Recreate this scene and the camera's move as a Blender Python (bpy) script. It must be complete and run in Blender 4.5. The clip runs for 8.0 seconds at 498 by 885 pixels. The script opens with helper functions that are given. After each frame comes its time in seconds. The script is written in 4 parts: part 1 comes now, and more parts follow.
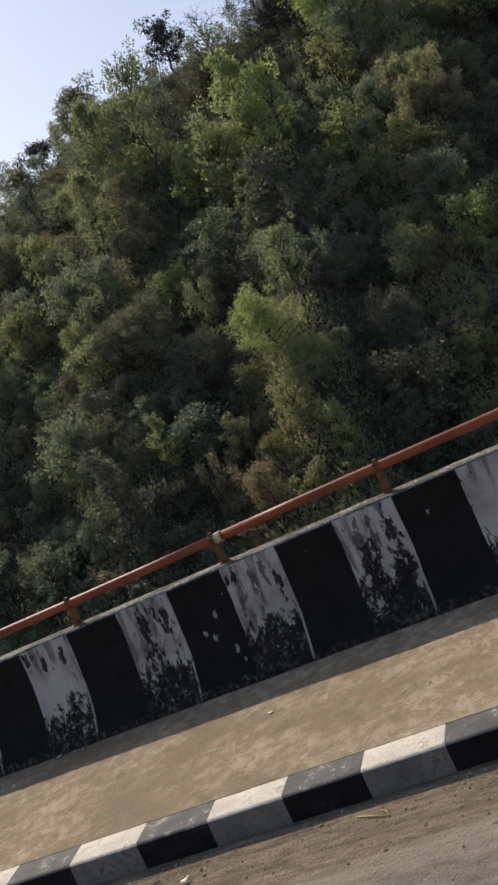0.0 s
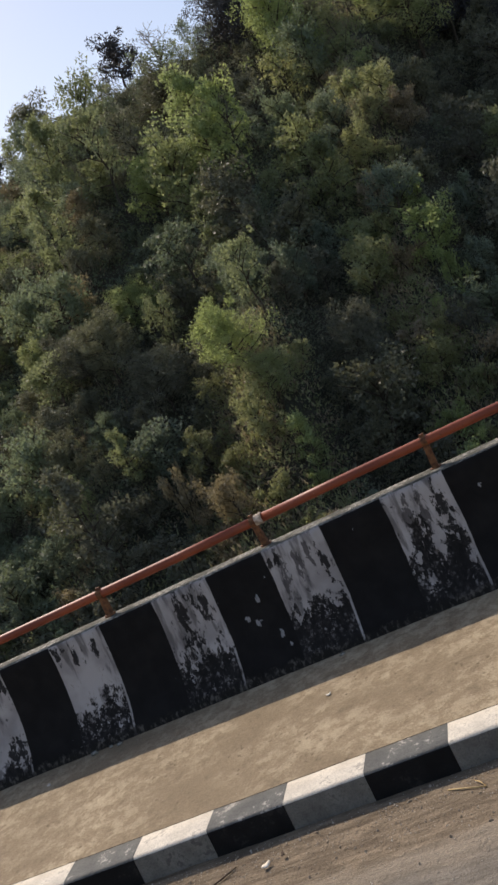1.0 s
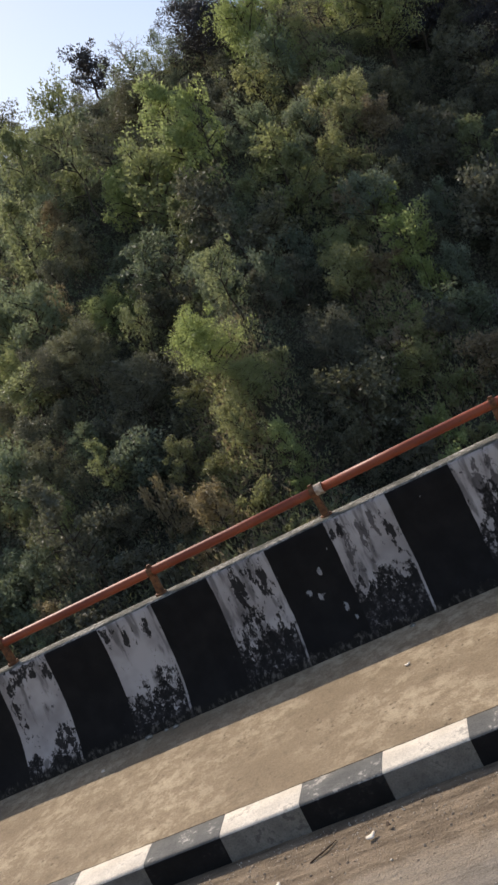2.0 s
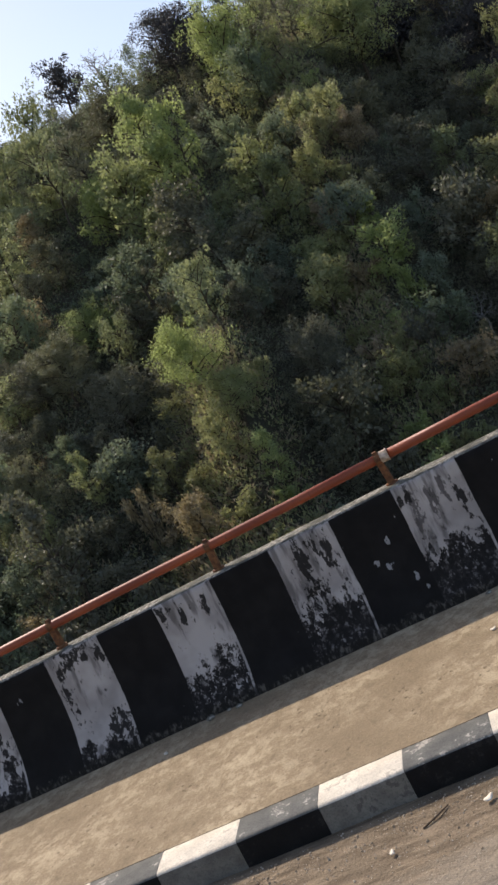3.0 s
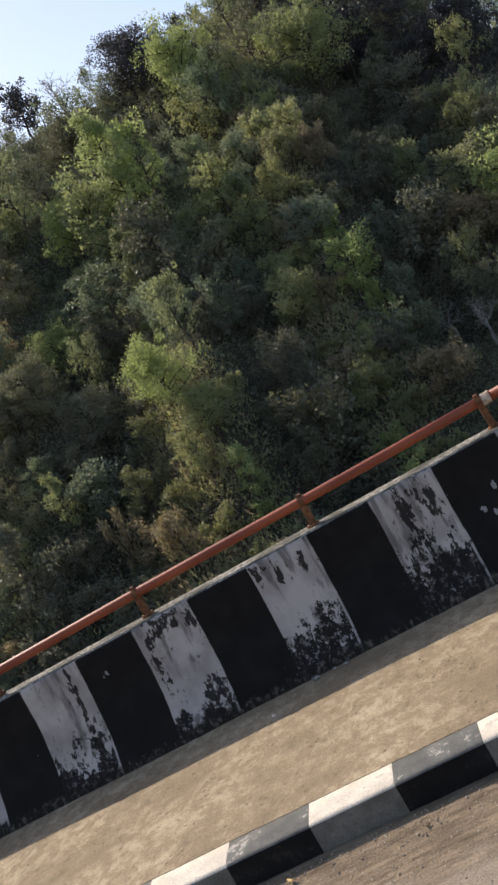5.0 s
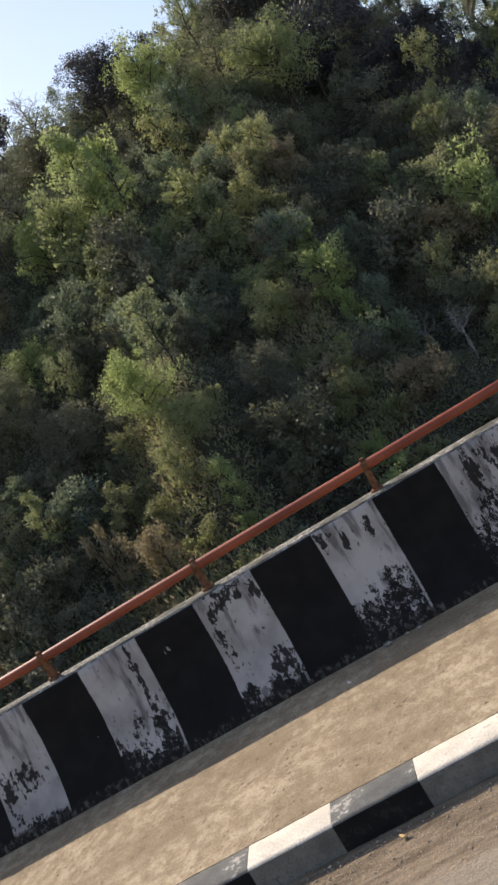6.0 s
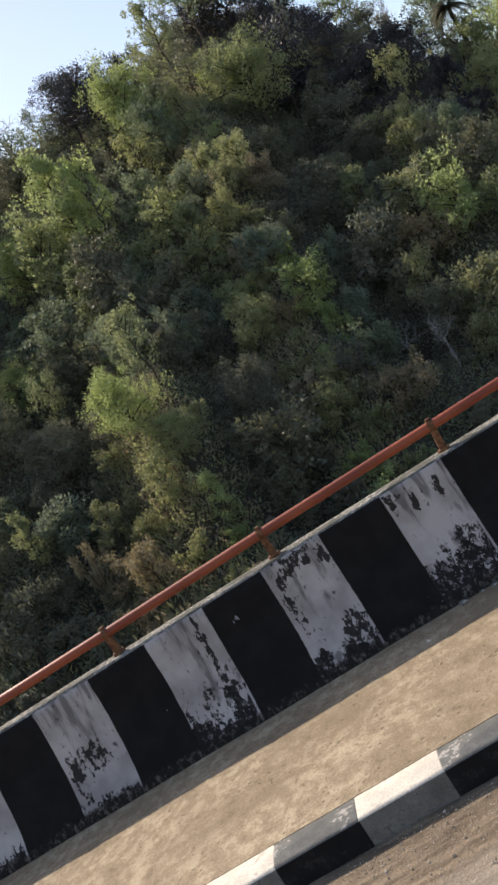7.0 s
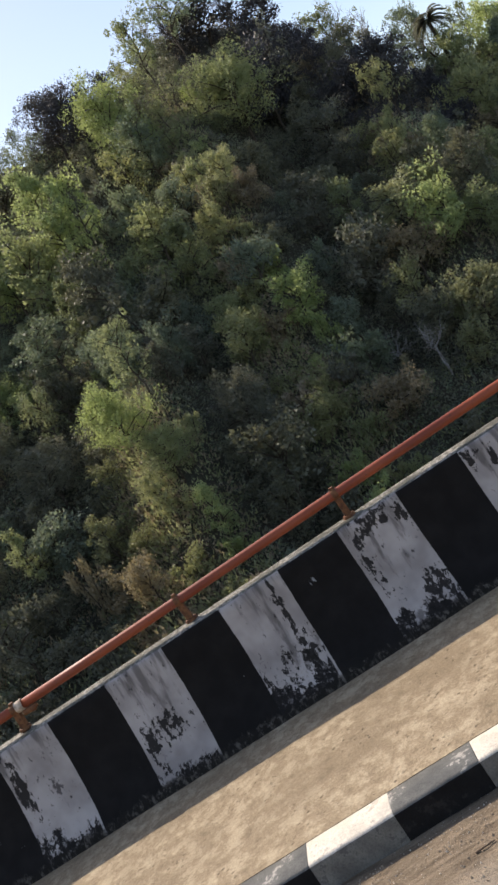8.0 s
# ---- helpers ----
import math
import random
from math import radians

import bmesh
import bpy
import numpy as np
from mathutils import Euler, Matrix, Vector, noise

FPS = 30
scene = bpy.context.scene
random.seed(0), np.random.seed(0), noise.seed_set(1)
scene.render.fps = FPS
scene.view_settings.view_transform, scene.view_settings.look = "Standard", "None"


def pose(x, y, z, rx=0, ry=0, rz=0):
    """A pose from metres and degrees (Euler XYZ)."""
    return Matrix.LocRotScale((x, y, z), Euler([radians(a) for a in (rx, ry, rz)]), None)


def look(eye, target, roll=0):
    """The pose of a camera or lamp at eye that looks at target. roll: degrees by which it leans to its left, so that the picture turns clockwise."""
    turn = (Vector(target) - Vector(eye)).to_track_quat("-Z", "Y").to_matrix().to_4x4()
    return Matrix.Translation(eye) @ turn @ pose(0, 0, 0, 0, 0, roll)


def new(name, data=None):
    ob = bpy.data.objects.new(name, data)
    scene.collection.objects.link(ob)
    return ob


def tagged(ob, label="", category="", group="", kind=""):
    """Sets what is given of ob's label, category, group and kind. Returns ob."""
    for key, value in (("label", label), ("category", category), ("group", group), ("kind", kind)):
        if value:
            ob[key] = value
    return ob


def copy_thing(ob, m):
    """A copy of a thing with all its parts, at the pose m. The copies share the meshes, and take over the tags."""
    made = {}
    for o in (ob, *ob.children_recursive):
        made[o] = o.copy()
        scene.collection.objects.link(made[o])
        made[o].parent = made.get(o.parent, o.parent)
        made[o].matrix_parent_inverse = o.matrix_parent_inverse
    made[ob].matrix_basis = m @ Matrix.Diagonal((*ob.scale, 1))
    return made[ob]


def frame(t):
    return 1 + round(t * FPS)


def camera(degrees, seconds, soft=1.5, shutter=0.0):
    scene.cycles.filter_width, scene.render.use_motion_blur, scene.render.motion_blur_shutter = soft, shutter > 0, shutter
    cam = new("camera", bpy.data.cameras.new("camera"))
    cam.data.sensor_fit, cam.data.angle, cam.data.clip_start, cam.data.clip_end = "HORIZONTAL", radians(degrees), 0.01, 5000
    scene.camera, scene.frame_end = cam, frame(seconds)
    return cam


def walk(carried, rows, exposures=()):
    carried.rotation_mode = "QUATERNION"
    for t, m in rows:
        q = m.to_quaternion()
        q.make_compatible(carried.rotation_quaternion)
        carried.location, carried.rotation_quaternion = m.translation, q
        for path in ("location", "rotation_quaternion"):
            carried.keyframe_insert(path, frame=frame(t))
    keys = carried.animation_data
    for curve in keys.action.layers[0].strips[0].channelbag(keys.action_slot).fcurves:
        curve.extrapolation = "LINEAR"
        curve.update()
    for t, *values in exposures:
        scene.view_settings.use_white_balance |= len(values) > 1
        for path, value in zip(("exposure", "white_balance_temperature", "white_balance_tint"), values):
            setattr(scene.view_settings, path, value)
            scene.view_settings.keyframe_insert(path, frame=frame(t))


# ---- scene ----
cam = camera(29.2, 8.0, soft=2.7)
PATH = [
    (0, (2.965, -6.805, 2.36), (2.337, -4.916, 2.17), -26.7),
    (0.5, (2.591, -6.823, 2.363), (2.02, -4.917, 2.168), -27.2),
    (1, (2.219, -6.809, 2.374), (1.685, -4.892, 2.173), -27.5),
    (1.5, (1.831, -6.769, 2.366), (1.327, -4.844, 2.16), -27.7),
    (2.0, (1.455, -6.733, 2.353), (0.98, -4.802, 2.148), -28.07),
    (2.5, (1.078, -6.698, 2.339), (0.632, -4.759, 2.135), -28.43),
    (3, (0.702, -6.662, 2.326), (0.285, -4.717, 2.123), -28.8),
    (3.5, (0.701, -6.662, 2.326), (0.285, -4.716, 2.122), -28.8),
    (4, (0.34, -6.663, 2.332), (-0.047, -4.712, 2.13), -29.3),
    (4.5, (-0.028, -6.626, 2.328), (-0.391, -4.67, 2.124), -29.8),
    (5.0, (-0.396, -6.61, 2.324), (-0.727, -4.648, 2.121), -30.47),
    (5.5, (-0.763, -6.593, 2.32), (-1.062, -4.627, 2.118), -31.13),
    (6, (-1.131, -6.577, 2.316), (-1.398, -4.605, 2.115), -31.8),
    (6.5, (-1.493, -6.587, 2.315), (-1.729, -4.611, 2.116), -32.6),
    (7, (-1.854, -6.604, 2.314), (-2.064, -4.624, 2.122), -33.2),
    (7.5, (-2.226, -6.576, 2.311), (-2.413, -4.593, 2.126), -33.9),
    (8, (-2.59, -6.569, 2.306), (-2.759, -4.585, 2.128), -34.3),
]
walk(cam, [(t, look(eye, target, roll)) for t, eye, target, roll in PATH],
     exposures=[(0, 0.08, 6950, 15), (1.5, 0.34, 6950, 15), (4.5, 0.56, 6950, 15), (8, 0.72, 6950, 15)])

# ---- light: sun from beyond the hill, to the upper left; clear pale sky ----
SUN_FROM = Vector((-0.74, 0.72, 1.0)).normalized()
sun = new("sun", bpy.data.lights.new("sun", "SUN"))
sun.data.energy, sun.data.angle, sun.data.color = 3.3, radians(0.6), (1.0, 0.93, 0.82)
sun.matrix_world = look((0, 0, 60), Vector((0, 0, 60)) - SUN_FROM)

world = bpy.data.worlds.new("sky")
scene.world = world
world.use_nodes = True
wn, wl = world.node_tree.nodes, world.node_tree.links
sky = wn.new("ShaderNodeTexSky")
sky.sky_type, sky.sun_disc = "NISHITA", False
sky.sun_elevation = math.asin(SUN_FROM.z)
sky.sun_rotation = math.atan2(SUN_FROM.x, SUN_FROM.y)
sky.air_density, sky.dust_density, sky.ozone_density = 1.0, 1.3, 1.0
wl.new(sky.outputs[0], wn["Background"].inputs[0])
wn["Background"].inputs[1].default_value = 0.125


# ---- materials ----
class Mat:
    """A node material under construction, with short ways to add nodes."""

    def __init__(self, name):
        self.m = bpy.data.materials.new(name)
        self.m.use_nodes = True
        self.n, self.l = self.m.node_tree.nodes, self.m.node_tree.links
        self.b = self.n["Principled BSDF"]

    def link(self, value, socket):
        if isinstance(value, (int, float)):
            socket.default_value = value
        elif isinstance(value, tuple):
            socket.default_value = (*value, 1.0) if len(socket.default_value) == 4 and len(value) == 3 else value
        else:
            self.l.new(value, socket)

    def coord(self, scale=(1, 1, 1), shift=None, kind="Object"):
        c, m = self.n.new("ShaderNodeTexCoord"), self.n.new("ShaderNodeMapping")
        self.l.new(c.outputs[kind], m.inputs[0])
        m.inputs["Scale"].default_value = scale
        if shift is not None:
            self.link(shift, m.inputs["Location"])
        return m.outputs[0]

    def noise(self, vec, scale, detail=4.0, rough=0.55):
        t = self.n.new("ShaderNodeTexNoise")
        self.l.new(vec, t.inputs["Vector"])
        t.inputs["Scale"].default_value, t.inputs["Detail"].default_value, t.inputs["Roughness"].default_value = scale, detail, rough
        return t.outputs[0]

    def voronoi(self, vec, scale, out="Distance"):
        t = self.n.new("ShaderNodeTexVoronoi")
        self.l.new(vec, t.inputs["Vector"])
        t.inputs["Scale"].default_value = scale
        return t.outputs[out]

    def math(self, op, a, b=0.0, c=0.0):
        t = self.n.new("ShaderNodeMath")
        t.operation = op
        for value, socket in zip((a, b, c), t.inputs):
            self.link(value, socket)
        return t.outputs[0]

    def step(self, value, lo, hi, a=0.0, b=1.0):
        t = self.n.new("ShaderNodeMapRange")
        t.interpolation_type = "SMOOTHSTEP"
        for v, socket in zip((value, lo, hi, a, b), t.inputs):
            self.link(v, socket)
        return t.outputs[0]

    def mix(self, fac, a, b, blend="MIX"):
        t = self.n.new("ShaderNodeMix")
        t.data_type, t.blend_type = "RGBA", blend
        self.link(fac, t.inputs[0])
        self.link(a, t.inputs[6])
        self.link(b, t.inputs[7])
        return t.outputs[2]

    def xyz(self, vec):
        t = self.n.new("ShaderNodeSeparateXYZ")
        self.l.new(vec, t.inputs[0])
        return t.outputs

    def bump(self, height, strength=0.3, distance=0.01):
        t = self.n.new("ShaderNodeBump")
        t.inputs["Strength"].default_value, t.inputs["Distance"].default_value = strength, distance
        self.link(height, t.inputs["Height"])
        self.l.new(t.outputs[0], self.b.inputs["Normal"])

    def random(self):
        return self.n.new("ShaderNodeObjectInfo").outputs["Random"]

    def island(self):
        return self.n.new("ShaderNodeNewGeometry").outputs["Random Per Island"]

    def done(self, colour, rough=0.8, spec=0.3, metal=0.0):
        self.link(colour, self.b.inputs["Base Color"])
        self.link(rough, self.b.inputs["Roughness"])
        self.b.inputs["Specular IOR Level"].default_value = spec
        self.b.inputs["Metallic"].default_value = metal
        return self.m


def leaf_material(name, dark, light, dry=(0.19, 0.155, 0.105), dry_share=0.0, glow=0.35):
    """Dry-season foliage: tone by leaf, by clump and by plant, part of the light passing through."""
    m = Mat(name)
    per_leaf, per_tree = m.island(), m.random()
    patch = m.noise(m.coord((1, 1, 1)), 0.9, 3.0)
    tone = m.math("ADD", m.math("MULTIPLY", per_leaf, 0.30), m.math("ADD", m.math("MULTIPLY", patch, 0.6), m.math("MULTIPLY", per_tree, 0.45)))
    colour = m.mix(m.step(tone, 0.25, 1.05), dark, light)
    grey = m.mix(1.0, colour, (0.96, 0.96, 1.08), "MULTIPLY")
    colour = m.mix(m.step(m.math("FRACT", m.math("MULTIPLY", per_tree, 7.31)), 0.35, 0.9), colour, grey)
    if dry_share:
        colour = m.mix(m.step(m.math("ADD", per_leaf, m.math("MULTIPLY", patch, 0.6)), 1.35 - dry_share, 1.5 - dry_share), colour, dry)
    m.done(colour, 0.55, 0.25)
    tr, mx = m.n.new("ShaderNodeBsdfTranslucent"), m.n.new("ShaderNodeMixShader")
    m.l.new(m.mix(1.0, colour, (1.2, 1.22, 0.95), "MULTIPLY"), tr.inputs[0])
    mx.inputs[0].default_value = glow
    m.l.new(m.b.outputs[0], mx.inputs[1])
    m.l.new(tr.outputs[0], mx.inputs[2])
    m.l.new(mx.outputs[0], m.n["Material Output"].inputs[0])
    return m.m


LEAF = {
    "light": leaf_material("leaf_light_green", (0.250, 0.295, 0.140), (0.41, 0.465, 0.210), glow=0.6),
    "mid": leaf_material("leaf_mid_green", (0.180, 0.203, 0.114), (0.320, 0.345, 0.180), glow=0.5),
    # distance haze is put into this grey-green leaf colour
    "grey": leaf_material("leaf_haze_grey_green", (0.148, 0.180, 0.126), (0.262, 0.302, 0.200), glow=0.42),
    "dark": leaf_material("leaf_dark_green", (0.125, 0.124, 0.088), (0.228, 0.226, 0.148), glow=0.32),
    # backlit silhouettes and hill shade are put into this leaf colour
    "deep": leaf_material("leaf_backlit_dark_green", (0.045, 0.044, 0.044), (0.085, 0.080, 0.078), glow=0.12),
    "olive": leaf_material("leaf_olive", (0.210, 0.214, 0.116), (0.355, 0.360, 0.185), dry_share=0.06, glow=0.45),
    "brown": leaf_material("leaf_dry_brown", (0.225, 0.182, 0.122), (0.365, 0.298, 0.190), dry_share=0.05, glow=0.35),
}


def bark_material(name, dark, light):
    m = Mat(name)
    v = m.coord((1, 1, 0.25))
    n = m.noise(v, 9.0, 5.0)
    m.bump(n, 0.6, 0.03)
    return m.done(m.mix(m.step(n, 0.3, 0.7), dark, light), 0.9, 0.15)


BARK = bark_material("bark_brown", (0.05, 0.04, 0.03), (0.13, 0.105, 0.08))
PALE_BARK = bark_material("bark_pale", (0.22, 0.20, 0.175), (0.42, 0.385, 0.34))


def hill_soil():
    """Leaf litter, dry grass and earth, mottled at three scales."""
    m = Mat("hill_soil")
    v = m.coord()
    n, f, g = m.noise(v, 0.09, 5.0), m.noise(v, 1.3, 7.0, 0.7), m.noise(v, 5.0, 6.0, 0.7)
    c = m.mix(m.step(n, 0.35, 0.65), (0.115, 0.108, 0.080), (0.190, 0.160, 0.118))
    c = m.mix(m.step(f, 0.42, 0.60), c, (0.125, 0.130, 0.088))
    c = m.mix(m.step(g, 0.48, 0.60), m.mix(0.7, (0, 0, 0), c), c)
    m.bump(m.math("ADD", f, g), 1.0, 0.6)
    return m.done(c, 0.95, 0.1)


SOIL = hill_soil()


def stripe_paint():
    """Black and white bands half a metre wide along x, hand painted, worn and streaked."""
    m = Mat("parapet_paint")
    v = m.coord()
    x, y, z = m.xyz(v)
    wob = m.math("MULTIPLY", m.math("SUBTRACT", m.noise(m.coord((1, 0.2, 1)), 2.2, 3.0), 0.5), 0.030)
    fine = m.math("MULTIPLY", m.math("SUBTRACT", m.noise(v, 60.0, 2.0), 0.5), 0.008)
    xs = m.math("ADD", m.math("ADD", x, wob), fine)
    part = m.math("FRACT", m.math("ADD", xs, 100.0))
    white = m.step(m.math("ABSOLUTE", m.math("SUBTRACT", part, 0.25)), 0.246, 0.252, 1.0, 0.0)
    band = m.math("FLOOR", m.math("ADD", xs, 100.0))
    wn_ = m.n.new("ShaderNodeTexWhiteNoise")
    wn_.noise_dimensions = "1D"
    m.link(band, wn_.inputs["W"])
    chance = wn_.outputs["Value"]
    # peeling: mould and bare patches from the foot, higher on some bands than on others
    big, small = m.noise(m.coord((1, 1, 0.38)), 7.0, 8.0, 0.68), m.noise(m.coord((1, 1, 0.45)), 26.0, 6.0, 0.68)
    reach = m.math("ADD", 0.12, m.math("MULTIPLY", chance, 0.14))
    for which, extra in ((101, 0.30), (100, 0.22), (99, 0.20), (98, 0.11), (97, 0.0), (96, 0.08), (95, -0.07), (94, -0.09), (102, 0.2)):
        reach = m.math("ADD", reach, m.math("MULTIPLY", m.math("COMPARE", band, float(which), 0.1), extra))
    height = m.math("MULTIPLY", m.math("SUBTRACT", 1.0, m.math("DIVIDE", z, m.math("MAXIMUM", reach, 0.03))), 0.42)
    ragged = m.math("ADD", m.math("MULTIPLY", m.math("SUBTRACT", big, 0.5), 2.0), m.math("MULTIPLY", m.math("SUBTRACT", small, 0.5), 0.9))
    peel = m.math("ADD", ragged, m.math("MAXIMUM", height, -0.62))
    left = m.step(m.math("ADD", m.math("MULTIPLY", small, 0.6), m.math("MULTIPLY", m.noise(m.coord((1, 1, 1), (5.0, 0, 0)), 42.0, 4.0, 0.6), 0.4)), 0.53, 0.60, 0.0, 0.6)
    peeled = m.math("SUBTRACT", m.step(peel, 0.0, 0.05), m.math("MULTIPLY", m.step(peel, 0.0, 0.05), m.math("MULTIPLY", left, m.step(peel, 0.75, 0.1))))
    # a thin rim of sound paint is left along one edge of each white band
    rim = m.math("MULTIPLY", m.step(part, 0.478, 0.486), m.step(small, 0.36, 0.46, 0.2, 0.85))
    peeled = m.math("MULTIPLY", peeled, m.math("SUBTRACT", 1.0, rim))
    # rain streaks from the top
    streak_n = m.noise(m.coord((1, 1, 0.09)), 12.0, 4.0, 0.55)
    run = m.math("MULTIPLY", m.math("SUBTRACT", z, 0.86), m.math("ADD", 0.10, m.math("MULTIPLY", chance, 0.30)))
    streak = m.step(m.math("ADD", streak_n, run), 0.46, 0.60)

    def blot(spots, bite, grow=1.22):
        """Ragged oval marks: x, z, half width, half height."""
        total = 0.0
        for px, pz, rx, rz in spots:
            rx, rz = rx * grow, rz * grow
            a_ = m.math("POWER", m.math("ABSOLUTE", m.math("DIVIDE", m.math("SUBTRACT", x, px), rx)), 2.0)
            b_ = m.math("POWER", m.math("ABSOLUTE", m.math("DIVIDE", m.math("SUBTRACT", z, pz), rz)), 2.0)
            total = m.math("MAXIMUM", m.math("SUBTRACT", 1.0, m.math("ADD", a_, b_)), total)
        torn = m.math("ADD", m.math("MULTIPLY", m.math("SUBTRACT", big, 0.52), 2.5), m.math("MULTIPLY", m.math("SUBTRACT", small, 0.52), 4.2))
        return m.math("MULTIPLY", m.step(m.math("ADD", m.math("MULTIPLY", total, 0.75), m.math("MULTIPLY", torn, bite)), 0.36, 0.48), m.step(total, 0.0, 0.12))

    marks = blot(((-4.74, 0.36, 0.12, 0.12), (-4.92, 0.26, 0.06, 0.18), (-3.61, 0.62, 0.035, 0.30), (-3.57, 0.32, 0.07, 0.14), (-2.92, 0.58, 0.055, 0.30),
                  (-2.61, 0.15, 0.12, 0.17), (-2.56, 0.76, 0.06, 0.10), (-2.76, 0.79, 0.22, 0.08), (-1.92, 0.78, 0.10, 0.08), (-1.80, 0.70, 0.045, 0.08),
                  (-0.60, 0.62, 0.06, 0.28), (-0.80, 0.70, 0.05, 0.16), (1.39, 0.50, 0.06, 0.36), (-1.62, 0.72, 0.05, 0.10), (-0.68, 0.74, 0.12, 0.09), (0.42, 0.62, 0.03, 0.22), (0.06, 0.76, 0.05, 0.07), (-5.93, 0.58, 0.05, 0.26)), 1.0)
    runs = blot(((0.10, 0.62, 0.055, 0.28), (0.23, 0.60, 0.04, 0.28), (0.34, 0.68, 0.025, 0.2), (1.14, 0.58, 0.06, 0.3), (1.26, 0.62, 0.04, 0.25), (-5.68, 0.45, 0.06, 0.07)), 0.8)
    lost = blot(((-3.335, 0.66, 0.045, 0.04), (-0.18, 0.56, 0.022, 0.05), (-0.32, 0.44, 0.028, 0.04), (-0.24, 0.39, 0.04, 0.045), (-0.20, 0.47, 0.018, 0.022), (-0.10, 0.26, 0.025, 0.045), (-0.06, 0.17, 0.02, 0.03), (0.735, 0.735, 0.018, 0.032), (-1.30, 0.28, 0.018, 0.035), (1.70, 0.67, 0.022, 0.035), (1.95, 0.68, 0.025, 0.03)), 1.7, 0.8)
    chips_n = m.noise(m.coord((1, 1, 0.5)), 24.0, 4.0, 0.7)
    chips = m.math("MULTIPLY", m.step(chips_n, 0.61, 0.65), m.step(big, 0.44, 0.52))
    stain = m.noise(v, 3.2, 3.0)
    white_c = m.mix(m.step(stain, 0.3, 0.7), (0.27, 0.240, 0.225), (0.44, 0.398, 0.376))
    white_c = m.mix(m.math("MULTIPLY", streak, 0.72), white_c, (0.085, 0.075, 0.072))
    white_c = m.mix(m.math("MULTIPLY", runs, 0.85), white_c, (0.07, 0.062, 0.06))
    white_c = m.mix(m.math("MULTIPLY", marks, 0.96), white_c, (0.018, 0.016, 0.015))
    white_c = m.mix(m.math("MULTIPLY", chips, 0.9), white_c, (0.05, 0.045, 0.043))
    white_c = m.mix(m.math("MULTIPLY", peeled, 0.985), white_c, m.mix(m.step(small, 0.40, 0.75), (0.008, 0.0072, 0.0068), (0.036, 0.031, 0.028)))
    # black: a few lost flakes that show the white below
    flake_n = m.noise(m.coord((1, 1, 0.6), (4.3, 0, 0)), 17.0, 3.0, 0.6)
    flake = m.math("MULTIPLY", m.step(flake_n, 0.72, 0.745), m.step(m.noise(m.coord((1, 1, 1), (9.1, 0, 2.0)), 1.6, 1.0), 0.52, 0.60))
    black_c = m.mix(m.step(m.noise(v, 7.0, 4.0), 0.3, 0.8), (0.0085, 0.0075, 0.007), (0.0155, 0.0138, 0.0128))
    black_c = m.mix(m.math("MAXIMUM", flake, lost), black_c, (0.26, 0.25, 0.25))
    # dark mould and grit where rain splashes the foot
    foot = m.step(m.math("ADD", z, m.math("MULTIPLY", m.math("SUBTRACT", big, 0.5), 0.22)), 0.035, 0.065, 1.0, 0.0)
    mould = m.mix(m.step(small, 0.48, 0.64), (0.016, 0.014, 0.012), (0.11, 0.095, 0.08))
    colour = m.mix(m.math("MULTIPLY", foot, 0.88), m.mix(white, black_c, white_c), mould)
    m.bump(m.math("ADD", m.math("MULTIPLY", small, 0.6), m.math("MULTIPLY", peeled, -0.4)), 0.45, 0.006)
    return m.done(colour, 0.7, 0.12)


def concrete(name, dark, light, patch=(0.5, 0.44, 0.36), patchy=0.5, scale=1.0, pits=0.0):
    m = Mat(name)
    v = m.coord()
    big = m.noise(m.coord((0.6, 1, 1)), 1.4 * scale, 4.0, 0.6)
    mid, grain = m.noise(m.coord((1.0, 0.9, 1)), 9.0 * scale, 9.0, 0.75), m.noise(v, 75.0, 4.0, 0.7)
    c = m.mix(m.step(big, 0.30, 0.70), dark, light)
    c = m.mix(m.math("MULTIPLY", m.math("MULTIPLY", m.step(mid, 0.46, 0.59), m.step(big, 0.34, 0.60)), patchy), c, patch)
    c = m.mix(m.math("MULTIPLY", m.step(mid, 0.45, 0.36), 0.5), c, m.mix(0.65, (0, 0, 0), dark))
    c = m.mix(m.step(grain, 0.30, 0.68), m.mix(0.70, (0, 0, 0), c), c)
    height = m.math("ADD", m.math("MULTIPLY", mid, 0.6), m.math("MULTIPLY", grain, 0.25))
    if pits:
        pit = m.math("MULTIPLY", m.step(m.voronoi(m.coord((0.8, 1, 1)), 21.0), 0.10, 0.26, 1.0, 0.0), m.step(m.noise(v, 2.7, 3.0), 0.46, 0.60))
        c = m.mix(m.math("MULTIPLY", pit, pits), c, m.mix(0.65, (0, 0, 0), dark))
        height = m.math("SUBTRACT", height, m.math("MULTIPLY", pit, 0.5))
        speck = m.step(m.voronoi(m.coord((1, 1, 1), (3.3, 1.7, 0)), 26.0), 0.035, 0.06, 1.0, 0.0)
        c = m.mix(m.math("MULTIPLY", speck, m.step(mid, 0.50, 0.62)), c, (0.62, 0.57, 0.50))
        dark_speck = m.step(m.voronoi(m.coord((1, 1, 1), (7.3, 4.7, 0)), 11.0), 0.025, 0.04, 1.0, 0.0)
        c = m.mix(m.math("MULTIPLY", dark_speck, m.step(big, 0.45, 0.55)), c, (0.05, 0.04, 0.035))
    m.bump(height, 1.0, 0.018)
    return m.done(c, 0.85, 0.25)


